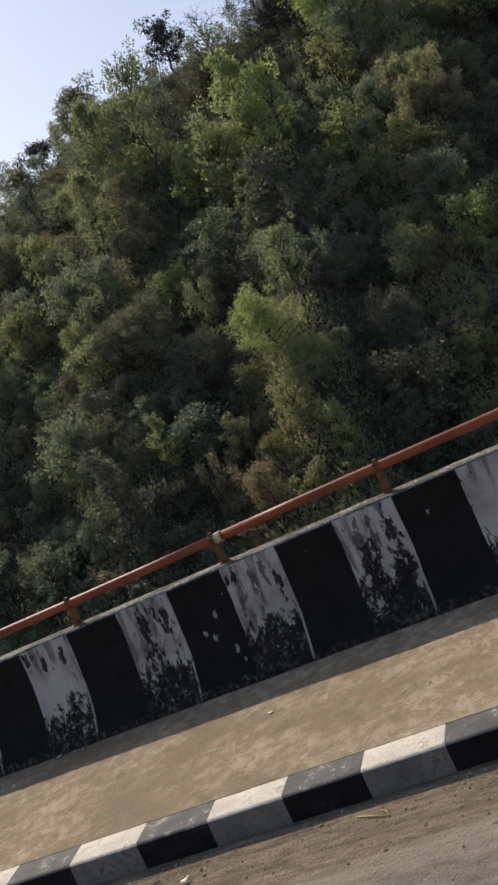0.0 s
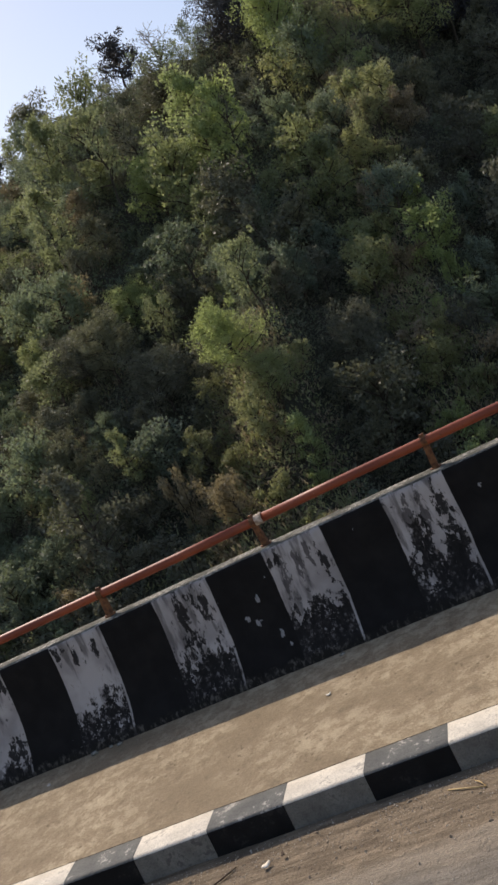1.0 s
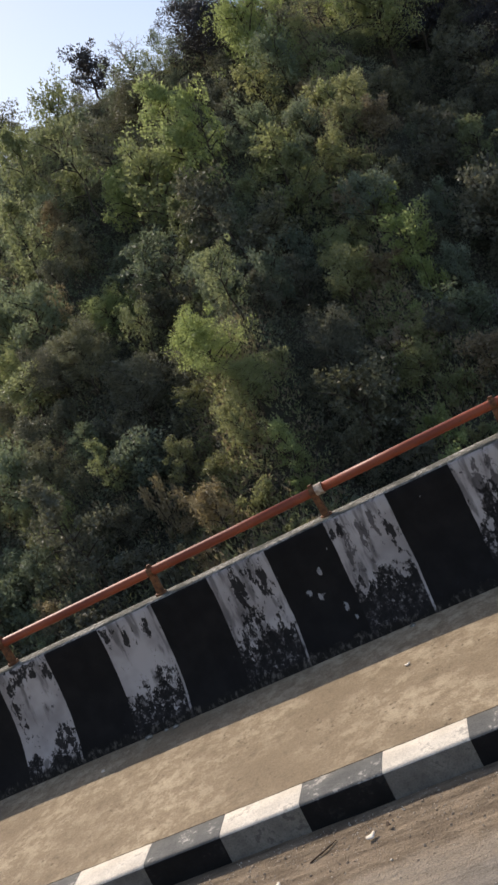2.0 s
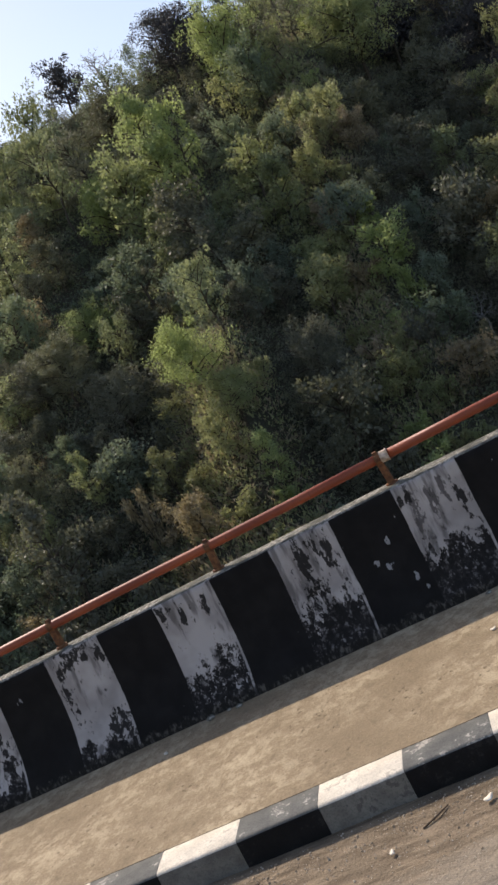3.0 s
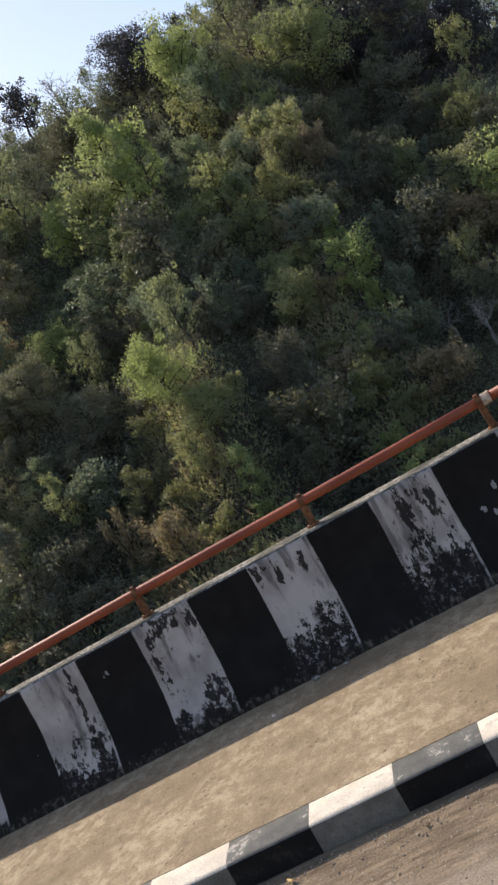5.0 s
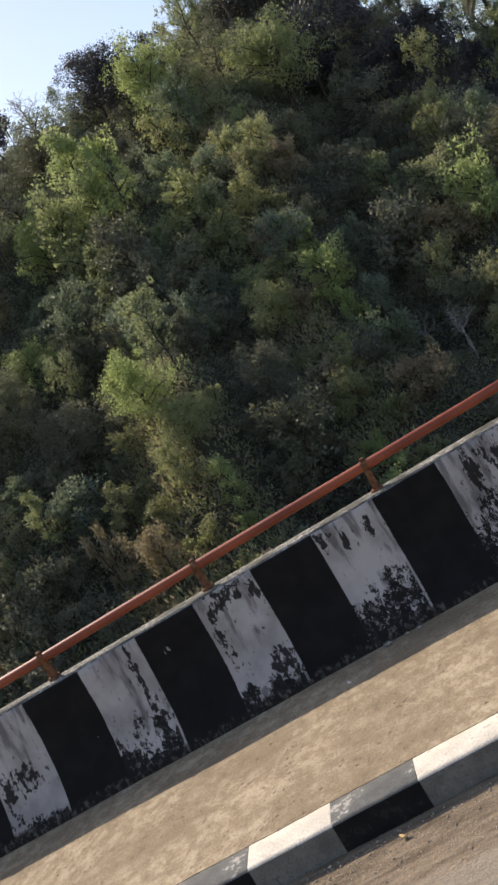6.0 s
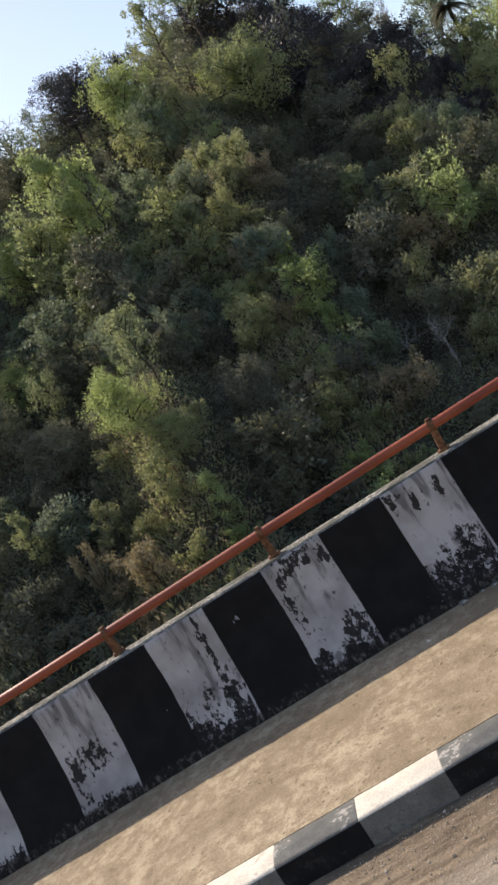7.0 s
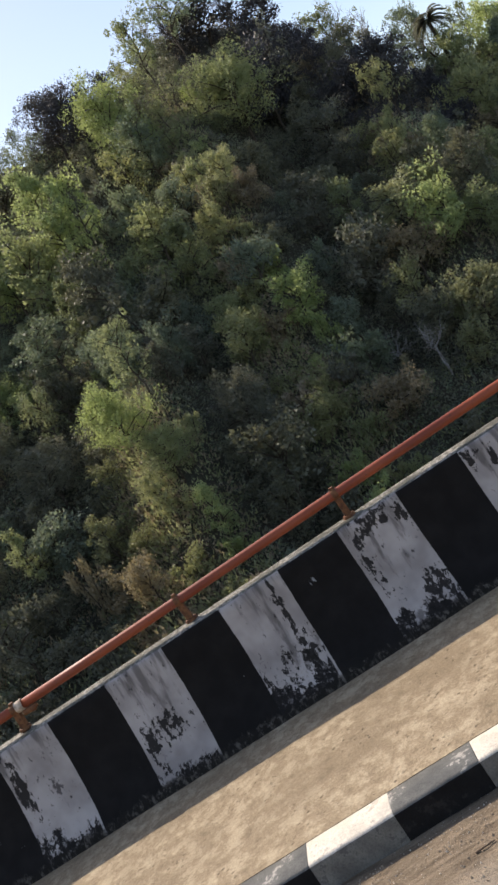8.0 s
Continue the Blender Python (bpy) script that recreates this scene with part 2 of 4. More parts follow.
PAINT = stripe_paint()
COPING = concrete("coping_concrete", (0.085, 0.084, 0.066), (0.20, 0.19, 0.155), (0.52, 0.49, 0.43), 0.85, 3.5)
PAVING = concrete("pavement_concrete", (0.262, 0.198, 0.124), (0.355, 0.275, 0.176), (0.56, 0.46, 0.312), 0.68, pits=0.6)


def road_surface():
    """Worn grey asphalt under a bank of brown dust swept against the kerb."""
    m = Mat("road_dust_asphalt")
    v = m.coord()
    x, y, z = m.xyz(v)
    n1, n2, grain = m.noise(m.coord((0.35, 1, 1)), 2.4, 5.0, 0.6), m.noise(m.coord((0.5, 2.0, 1)), 9.0, 6.0, 0.65), m.noise(v, 120.0, 3.0)
    lines = m.noise(m.coord((0.12, 1, 1)), 22.0, 4.0, 0.6)
    n2 = m.math("ADD", m.math("MULTIPLY", n2, 0.6), m.math("MULTIPLY", lines, 0.4))
    dust = m.mix(m.step(n2, 0.35, 0.65), (0.150, 0.113, 0.076), (0.34, 0.265, 0.182))
    tar = m.mix(m.step(n2, 0.35, 0.65), (0.19, 0.164, 0.132), (0.31, 0.274, 0.224))
    speck = m.step(m.voronoi(m.coord((1, 1, 1), (2.3, 1.7, 0)), 38.0), 0.10, 0.16, 1.0, 0.0)
    dust = m.mix(m.math("MULTIPLY", speck, m.step(n1, 0.40, 0.55)), dust, (0.50, 0.44, 0.36))
    clod = m.step(m.voronoi(m.coord((1, 1, 1), (8.3, 5.7, 0)), 24.0), 0.08, 0.14, 1.0, 0.0)
    dust = m.mix(m.math("MULTIPLY", clod, m.step(n1, 0.45, 0.55)), dust, (0.09, 0.07, 0.055))
    edge = m.math("ADD", y, m.math("MULTIPLY", m.math("SUBTRACT", n1, 0.5), 0.7))
    c = m.mix(m.step(edge, -2.95, -2.65), tar, dust)
    c = m.mix(m.math("MULTIPLY", m.step(m.math("ABSOLUTE", m.math("ADD", edge, 2.72)), 0.0, 0.16, 1.0, 0.0), 0.55), c, (0.42, 0.36, 0.28))
    c = m.mix(m.step(grain, 0.3, 0.75), m.mix(0.72, (0, 0, 0), c), c)
    m.bump(m.math("ADD", m.math("ADD", m.math("MULTIPLY", n2, 0.6), m.math("MULTIPLY", m.noise(v, 32.0, 5.0, 0.7), 0.5)), m.math("MULTIPLY", grain, 0.3)), 1.0, 0.026)
    return m.done(c, 0.9, 0.2)


ROAD = road_surface()


def kerb_paint(name, dark, light, worn, amount, rough, spec=0.35):
    m = Mat(name)
    shift = m.n.new("ShaderNodeCombineXYZ")
    m.l.new(m.math("MULTIPLY", m.random(), 31.0), shift.inputs[0])
    v = m.coord((1, 1, 1), shift.outputs[0])
    n, s = m.noise(v, 6.0, 5.0, 0.6), m.noise(v, 30.0, 5.0, 0.65)
    c = m.mix(m.step(n, 0.3, 0.7), dark, light)
    wear = m.math("MULTIPLY", m.step(m.math("ADD", m.math("MULTIPLY", n, 0.55), m.math("MULTIPLY", s, 0.45)), 0.56, 0.60), amount)
    c = m.mix(wear, c, worn)
    fine = m.noise(v, 95.0, 3.0, 0.7)
    c = m.mix(m.step(fine, 0.28, 0.60), m.mix(0.72, (0, 0, 0), c), c)
    m.bump(m.math("ADD", s, m.math("MULTIPLY", fine, 0.5)), 0.7, 0.006)
    return m.done(c, rough, spec)


# Shade is put into the white face, sunlight into the black top, besides wear.
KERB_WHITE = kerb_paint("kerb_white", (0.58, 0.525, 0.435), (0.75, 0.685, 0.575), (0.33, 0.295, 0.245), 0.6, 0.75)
KERB_WHITE_FACE = kerb_paint("kerb_white_shaded_splashed", (0.13, 0.118, 0.102), (0.215, 0.198, 0.172), (0.07, 0.062, 0.055), 0.55, 0.85, 0.15)
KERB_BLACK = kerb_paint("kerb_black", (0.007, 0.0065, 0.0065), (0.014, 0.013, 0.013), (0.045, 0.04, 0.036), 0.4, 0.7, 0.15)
KERB_BLACK_TOP = kerb_paint("kerb_black_sunlit_worn_top", (0.095, 0.097, 0.092), (0.155, 0.154, 0.142), (0.42, 0.395, 0.35), 0.85, 0.7, 0.2)


def rail_paint():
    m = Mat("red_oxide_paint")
    v = m.coord((0.5, 1, 1))
    n, s = m.noise(v, 4.0, 4.0), m.noise(m.coord(), 45.0, 5.0, 0.65)
    c = m.mix(m.step(n, 0.3, 0.7), (0.20, 0.040, 0.017), (0.31, 0.072, 0.029))
    c = m.mix(m.step(s, 0.60, 0.68), c, (0.11, 0.045, 0.026))
    c = m.mix(m.step(s, 0.30, 0.25), c, (0.50, 0.36, 0.26))
    m.bump(s, 0.3, 0.003)
    return m.done(c, 0.5, 0.4)


def plain(name, dark, light, scale=20.0, rough=0.7, spec=0.3, metal=0.0):
    m = Mat(name)
    n = m.noise(m.coord(), scale, 4.0)
    m.bump(n, 0.3, 0.004)
    return m.done(m.mix(m.step(n, 0.3, 0.7), dark, light), rough, spec, metal)


RAIL = rail_paint()
RUST = plain("rusty_orange_steel", (0.09, 0.034, 0.016), (0.22, 0.095, 0.038), 30.0, 0.75)
SLEEVE = plain("chalky_sleeve", (0.30, 0.22, 0.16), (0.58, 0.48, 0.38), 30.0, 0.7)
STONE = plain("gravel", (0.30, 0.245, 0.185), (0.62, 0.55, 0.46), 14.0, 0.9, 0.2)
EARTH = plain("dry_earth", (0.25, 0.195, 0.14), (0.42, 0.335, 0.25), 40.0, 0.95, 0.1)
JOINT = plain("joint_gap_dark", (0.035, 0.028, 0.022), (0.09, 0.07, 0.05), 60.0, 0.95, 0.1)
STRAW = plain("dry_straw", (0.42, 0.28, 0.12), (0.62, 0.46, 0.24), 25.0, 0.8)
SCRAP = plain("pale_scrap", (0.62, 0.55, 0.44), (0.80, 0.75, 0.66), 12.0, 0.7)
TWIG = plain("dark_twig", (0.05, 0.035, 0.025), (0.12, 0.085, 0.06), 25.0, 0.9)


# ---- mesh helpers ----
def mesh_of(name, verts, faces, mats, index=None, smooth=False):
    me = bpy.data.meshes.new(name)
    me.from_pydata([tuple(v) for v in verts], [], [tuple(f) for f in faces])
    for mt in mats:
        me.materials.append(mt)
    if index is not None:
        me.polygons.foreach_set("material_index", np.asarray(index, dtype=np.int32))
    if smooth:
        me.polygons.foreach_set("use_smooth", np.ones(len(me.polygons), dtype=bool))
    me.update()
    return me


def child(name, me, parent, label=""):
    ob = new(name, me)
    ob.parent = parent
    return tagged(ob, label)


def tube(points, radii, sides=6):
    """Vertices and faces of a tapered pipe along points, with closed ends."""
    verts, faces = [], []
    pts = [Vector(p) for p in points]
    for i, p in enumerate(pts):
        d = (pts[min(i + 1, len(pts) - 1)] - pts[max(i - 1, 0)]).normalized()
        a = d.orthogonal().normalized()
        if i and verts:
            a = (verts[-sides] - pts[i - 1])
            a = (a - d * a.dot(d)).normalized()
        b = d.cross(a)
        verts += [p + (a * math.cos(2 * math.pi * k / sides) + b * math.sin(2 * math.pi * k / sides)) * radii[i] for k in range(sides)]
    for i in range(len(pts) - 1):
        for k in range(sides):
            k2 = (k + 1) % sides
            faces.append((i * sides + k, i * sides + k2, (i + 1) * sides + k2, (i + 1) * sides + k))
    faces.append(tuple(range(sides - 1, -1, -1)))
    faces.append(tuple(range((len(pts) - 1) * sides, len(pts) * sides)))
    return verts, faces


def join(parts):
    verts, faces = [], []
    for v, f in parts:
        o = len(verts)
        verts += v
        faces += [tuple(i + o for i in face) for face in f]
    return verts, faces


# ---- the lie of the land ----
def smooth(a, b, x):
    u = np.clip((np.asarray(x, dtype=float) - a) / (b - a), 0, 1)
    return u * u * (3 - 2 * u)


RIDGE_X = np.array([-240, -100.8, -69.4, -59.2, -52.4, -42.0, -33.4, -27.6, -26.7, -19.6, -19.0, -6.7, 0.8, 7.9, 24.2, 31.7, 36.6, 42.6, 48.9, 53.9, 60.5, 66.4, 110, 260])
RIDGE_Z = np.array([8, 32.5, 38.8, 42.2, 44.3, 45.2, 45.5, 45.5, 45.6, 44.2, 44.4, 44.4, 48.5, 51.7, 49.0, 39.8, 34.6, 28.8, 26.2, 24.2, 23.0, 22, 15, 3])


def foot_y(x):
    return 64 + 0.6 * np.clip(np.asarray(x, dtype=float) + 15, 0, 60)


# gullies that run down the slope: x at y = 90, lean of x with y, from y, to y, depth, half width
GULLIES = [(6.5, 0.19, 84, 150, 6.0, 4.8), (-10.5, -0.09, 66, 100, 3.2, 3.2), (-28.5, -0.12, 78, 97, 3.0, 4.0), (-15.0, 0.02, 118, 140, 3.0, 3.6)]


# low spurs between them, in the same terms
SPURS = [(-1.5, 0.12, 84, 132, 3.5, 5.0), (-17.5, -0.05, 66, 88, 1.5, 3.5), (17.5, 0.2, 84, 125, 2.5, 5.0)]


def folds(x, y, rows):
    """Height or depth, in metres, of the long folds in rows."""
    x, y = np.asarray(x, dtype=float), np.asarray(y, dtype=float)
    total = np.zeros(np.broadcast(x, y).shape)
    for x90, slant, y0, y1, most, half in rows:
        across = (x - x90 - slant * (y - 90)) / half
        total = np.maximum(total, most * np.exp(-across ** 2) * smooth(y0 - 6, y0 + 4, y) * (1 - smooth(y1 - 8, y1 + 4, y)))
    return total


def gully(x, y):
    """How deep in a gully a place lies, in metres below the open slope."""
    return folds(x, y, GULLIES)


def land(x, y):
    """Height of the ground: level at the road, a drop behind the parapet, then the far hillside up to its ridge."""
    x, y = np.asarray(x, dtype=float), np.asarray(y, dtype=float)
    base = foot_y(x)
    ridge = np.interp(x, RIDGE_X, RIDGE_Z)
    u = (y - base) / 83.0
    spurs = 1.5 * np.cos(2 * np.pi * (x - 5) / 21.5 + 0.5 * np.sin(0.06 * y)) + 0.9 * np.sin(0.19 * y + 0.05 * x)
    rough = spurs + 0.8 * np.sin(x * 0.43 - 0.15 * y + 1.3) + 0.5 * np.sin(0.41 * y + 0.27 * x)
    up = np.where(u > 0, np.clip(u, 0, 1) ** 0.95, np.clip(u, -1, 0))
    face = -13 + (ridge + 13) * up + rough * smooth(-0.05, 0.1, u) * (1 - smooth(0.7, 1.0, u)) - gully(x, y) + folds(x, y, SPURS)
    back = smooth(1.0, 2.6, u)
    face = face * (1 - back) + (-20) * back
    z = np.maximum(np.maximum(face, -0.35 - 0.95 * (y - 0.6)), -34.0)
    return np.where(y < 0.6, -0.35, z)


def build_ground():
    far = np.array([200, 280, 400, 700, 1300, 2600.0])
    xs = np.concatenate([-far[::-1], np.arange(-150, 151, 2.5), far])
    ys = np.concatenate([[-2600, -1200, -500, -200, -80, -30, -10, 0.3, 0.6, 2, 5, 10, 16, 22, 28, 34, 40, 46, 52, 58], np.arange(62, 200, 2.5), far[1:]])
    gx, gy = np.meshgrid(xs, ys)
    gz = land(gx, gy)
    nx = len(xs)
    verts = np.stack([gx.ravel(), gy.ravel(), gz.ravel()], 1)
    faces = [(j * nx + i, j * nx + i + 1, (j + 1) * nx + i + 1, (j + 1) * nx + i) for j in range(len(ys) - 1) for i in range(nx - 1)]
    ob = new("ground", mesh_of("ground", verts, faces, [SOIL], smooth=True))
    tagged(ob, "dark earth hillside rising across a valley", "ground", kind="structure")


build_ground()


# ---- road, pavement, parapet ----
X0, X1 = -26.0, 24.0


def sheet(name, xs, ys, zf, mat, label, category):
    verts = [(x, y, zf(x, y)) for y in ys for x in xs]
    n = len(xs)
    faces = [(j * n + i, j * n + i + 1, (j + 1) * n + i + 1, (j + 1) * n + i) for j in range(len(ys) - 1) for i in range(n - 1)]
    ob = new(name, mesh_of(name, verts, faces, [mat], smooth=True))
    return tagged(ob, label, category, kind="structure")


def road_z(x, y):
    bank = 0.012 * math.exp(-((y + 2.12) / 0.10) ** 2)
    return -0.212 + bank + 0.007 * noise.noise((x * 1.3, y * 3.0, 0)) + 0.004 * noise.noise((x * 6, y * 7, 3))


sheet("road", [X0 * 4] + list(np.arange(-9, 8, 0.08)) + [X1 * 4], [-12, -9, -7, -5] + list(np.arange(-4.4, -2.05, 0.06)) + [-2.04], road_z, ROAD,
      "dusty grey asphalt road edge strewn with grit", "road")


def pave_z(x, y):
    return -0.004 + 0.019 * (y + 0.24) + 0.004 * noise.noise((x * 1.1, y * 1.7, 5)) + 0.002 * noise.noise((x * 5, y * 6, 9))


sheet("pavement", [X0 * 4] + list(np.arange(-10, 9, 0.1)) + [X1 * 4], list(np.arange(-1.846, -0.1, 0.08)) + [-0.1], pave_z, PAVING,
      "sunlit worn concrete footway with pale scuffs", "pavement")


def build_parapet():
    # section from the foot on the road side, up the flared face, over the coping and down the back
    face = [(-0.272, -0.04), (-0.268, 0.025), (-0.228, 0.085), (-0.182, 0.155), (-0.140, 0.240), (-0.099, 0.340), (-0.066, 0.450), (-0.040, 0.570), (-0.019, 0.700), (-0.005, 0.800), (-0.001, 0.845)]
    top = [(0.008, 0.860), (0.030, 0.866), (0.11, 0.866), (0.20, 0.866), (0.225, 0.855)]
    back = [(0.235, 0.80), (0.25, 0.0), (0.25, -0.6)]
    section = face + top + back
    xs = np.arange(X0, X1 + 0.01, 0.0625)
    verts, faces, index = [], [], []
    k = len(section)
    for x in xs:
        fall = 0.0035 * (x + 1.5)
        for i, (y, z) in enumerate(section):
            w = noise.noise((x * 2.1, z * 3.0, 1.0)) * 0.006 + noise.noise((x * 0.5, z, 7.0)) * 0.008
            chip = 0.010 * max(0.0, noise.noise((x * 5.0, i * 0.7, 4.0)) - 0.15) if 9 <= i <= 12 else 0.0
            verts.append((x, y + (w if z > 0 else 0) + chip, z + (fall if z > 0.5 else 0) - chip * 0.8))
    for a in range(len(xs) - 1):
        for i in range(k - 1):
            faces.append((a * k + i, (a + 1) * k + i, (a + 1) * k + i + 1, a * k + i + 1))
            index.append(0 if i < len(face) else 1)
    n = len(xs) - 1
    faces += [tuple(range(k)), tuple(n * k + i for i in range(k - 1, -1, -1))]
    index += [1, 1]
    ob = new("parapet", mesh_of("parapet", verts, faces, [PAINT, COPING], index, smooth=True))
    tagged(ob, "concrete parapet painted in peeling black and white bands", "wall", kind="structure")


build_parapet()


# ---- handrail on the parapet ----
RAIL_Y, RAIL_Z, RAIL_R = 0.15, 1.077, 0.037
POSTS = [{-4: -5.71, -3: -4.24, -2: -2.865, -1: -1.425, 0: 0.015, 1: 1.465}.get(i, 0.01 + 1.431 * i) for i in range(-17, 17)]


def rail_height(x):
    return RAIL_Z + 0.0085 * x + 0.003 * math.sin(x * 1.7)


def build_handrail():
    root = tagged(new("handrail"), "rust-red painted pipe handrail on short posts along the parapet", "handrail")
    root.location = (POSTS[0], RAIL_Y, 0.86)
    off = Vector(root.location)
    # pipe lengths, four posts each
    starts = [POSTS[i] for i in range(1, len(POSTS), 4)]
    for a, b in zip(starts[:-1], starts[1:]):
        xs = np.linspace(a + 0.055, b + 0.045, 9)
        v, f = tube([Vector((x, RAIL_Y, rail_height(x))) - off for x in xs], [RAIL_R] * 9, 14)
        child("pipe", mesh_of("pipe", v, f, [RAIL], smooth=True), root)
        x = b + 0.05
        v, f = join([tube([Vector((x - 0.028, RAIL_Y, rail_height(x))) - off, Vector((x + 0.030, RAIL_Y, rail_height(x))) - off], [RAIL_R + 0.007] * 2, 14),
                     tube([Vector((x + 0.022, RAIL_Y, rail_height(x))) - off, Vector((x + 0.034, RAIL_Y, rail_height(x))) - off], [RAIL_R + 0.011] * 2, 14)])
        child("coupling", mesh_of("coupling", v, f, [SLEEVE]), root, "chalky pale pipe coupling")
    for i, x in enumerate(POSTS):
        lean = 0.012 * math.sin(i * 2.3)
        h = rail_height(x)
        post = [tube([Vector((x + lean, RAIL_Y, 0.845)) - off, Vector((x, RAIL_Y, h - 0.02)) - off, Vector((x - lean * 0.3, RAIL_Y, h + 0.058)) - off], [0.036, 0.034, 0.022], 4),
                tube([Vector((x - 0.022, RAIL_Y, h)) - off, Vector((x + 0.022, RAIL_Y, h)) - off], [RAIL_R + 0.006] * 2, 12)]
        v, f = join(post)
        p = child("post", mesh_of("post", v, f, [RUST], smooth=False), root, "rusty orange steel post")
        v, f = tube([Vector((x + lean, RAIL_Y, 0.862)) - off, Vector((x + lean, RAIL_Y, 0.882)) - off], [0.052, 0.046], 10)
        child("foot", mesh_of("foot", v, f, [RUST]), p, "small welded collar at the foot of the post")
    # a snapped stub of strap on one coupling
    x = POSTS[13] + 0.12
    v, f = tube([Vector((x - 0.06, RAIL_Y - 0.03, rail_height(x) - 0.055)) - off, Vector((x + 0.03, RAIL_Y - 0.035, rail_height(x) - 0.06)) - off, Vector((x + 0.06, RAIL_Y - 0.03, rail_height(x) - 0.045)) - off], [0.022, 0.025, 0.014], 8)
    child("strap", mesh_of("strap", v, f, [RUST]), root, "broken rusty strap end")


build_handrail()


# ---- trees and shrubs of the hillside ----
rng = np.random.default_rng(7)


def leaf_cards(centres, radii, per, length, rng, rise=0.0, flat=0.8, slim=1.0):
    """Small pointed leaves scattered in loose clumps, thick at the heart and thin outward."""
    n = len(centres) * per
    c, r = np.repeat(centres, per, axis=0), np.repeat(radii, per)
    d = rng.normal(size=(n, 3))
    far = np.linalg.norm(d, axis=1)[:, None]
    p = c + d * np.minimum(1, 1.9 / far) * (r * 0.52)[:, None] * np.array([1, 1, flat])
    d /= far
    way = d * 0.7 + rng.normal(size=(n, 3)) * 0.7 + np.array([0, 0, rise])
    way /= np.linalg.norm(way, axis=1)[:, None]
    side = np.cross(way, rng.normal(size=(n, 3)))
    side /= np.linalg.norm(side, axis=1)[:, None]
    ln = length * rng.uniform(0.6, 1.4, n)[:, None]
    w = ln * rng.uniform(0.24, 0.40, n)[:, None] * slim
    order = rng.permutation(n)
    v = np.stack([p - side * w, p + side * w, p + way * ln], 1)[order].reshape(-1, 3)
    return v, np.arange(3 * n).reshape(-1, 3)


def fast_mesh(name, v, f, mat):
    me = bpy.data.meshes.new(name)
    me.vertices.add(len(v))
    me.vertices.foreach_set("co", np.asarray(v, dtype=np.float32).ravel())
    me.loops.add(f.size)
    me.loops.foreach_set("vertex_index", f.astype(np.int32).ravel())
    me.polygons.add(len(f))
    me.polygons.foreach_set("loop_start", (np.arange(len(f)) * f.shape[1]).astype(np.int32))
    me.polygons.foreach_set("loop_total", np.full(len(f), f.shape[1], dtype=np.int32))
    me.materials.append(mat)
    me.update(calc_edges=True)
    me.validate()
    return me


def grow_tree(rng, height, spread, bare, limbs, twigs, clump, per, length, dome, thick, stems=1):
    """One tree: crooked trunk, limbs that fork into twigs, and a clump of leaves at each twig.
    bare is the leafless share of the trunk; dome 0 gives a spindle, 1 a wide top."""
    wood, centres, radii = [], [], []
    for s in range(stems):
        a = 6.283 * s / stems + rng.uniform(0, 1)
        tilt = 0.0 if stems == 1 else 0.45
        foot = Vector((0.12 * math.cos(a), 0.12 * math.sin(a), -0.5)) if stems > 1 else Vector((0, 0, -0.6))
        top = Vector((math.cos(a) * tilt * height + rng.normal() * 0.08 * height, math.sin(a) * tilt * height + rng.normal() * 0.08 * height, height * rng.uniform(0.75, 0.95)))
        pts = [foot.lerp(top, u) + Vector((rng.normal(), rng.normal(), 0)) * (0.035 * height * (0.2 < u < 0.95)) for u in (0, 0.3, 0.55, 0.8, 1.0)]
        wood.append(tube(pts, [thick, thick * 0.8, thick * 0.6, thick * 0.4, thick * 0.2], 6))
        count = max(3, limbs // stems)
        for k in range(count):
            u = bare + (1 - bare) * (k + rng.uniform(0.1, 0.9)) / count
            i = min(int(u * 4), 3)
            start = pts[i].lerp(pts[i + 1], u * 4 - i)
            turn = 2.4 * k + rng.normal() * 0.5 + a
            taper = (1 - dome) * math.sin(math.pi * min(0.95, 0.2 + 0.75 * u)) + dome * math.sqrt(max(0.1, 1.1 - u * u * 0.75))
            reach = spread * taper * rng.uniform(0.55, 1.2)
            lift = rng.uniform(0.1, 0.75) * (0.4 + u)
            end = start + Vector((math.cos(turn), math.sin(turn), lift)) * reach
            mid = start.lerp(end, 0.5) + Vector((0, 0, 0.08 * reach)) + Vector(rng.normal(size=3)) * 0.06 * reach
            wood.append(tube([start, mid, end], [thick * 0.38, thick * 0.24, thick * 0.09], 5))
            for _ in range(twigs):
                w = rng.uniform(0.35, 1.05)
                c = start.lerp(end, w) + Vector(rng.normal(size=3)) * 0.2 * reach + Vector((0, 0, 0.1 * reach))
                centres.append(tuple(c))
                radii.append(clump * rng.uniform(0.55, 1.35))
    v, f = leaf_cards(np.array(centres), np.array(radii), per, length, rng, -0.1)
    return v, f, join(wood)


# height, spread, bare trunk, limbs, twigs, clump, leaves to a clump, leaf length, dome, trunk, stems
GROWTH = {
    "broad": (4.9, 2.5, 0.30, 14, 5, 0.62, 48, 0.225, 0.8, 0.16, 1),
    "tall": (7.2, 2.0, 0.16, 20, 4, 0.55, 40, 0.22, 0.15, 0.14, 1),
    "feathery": (5.4, 2.5, 0.36, 15, 5, 0.42, 30, 0.19, 0.6, 0.12, 1),
    "great": (9.4, 4.6, 0.25, 26, 8, 0.95, 62, 0.22, 0.75, 0.26, 1),
    "shrub": (1.9, 1.15, 0.05, 15, 3, 0.42, 36, 0.20, 0.6, 0.055, 5),
}


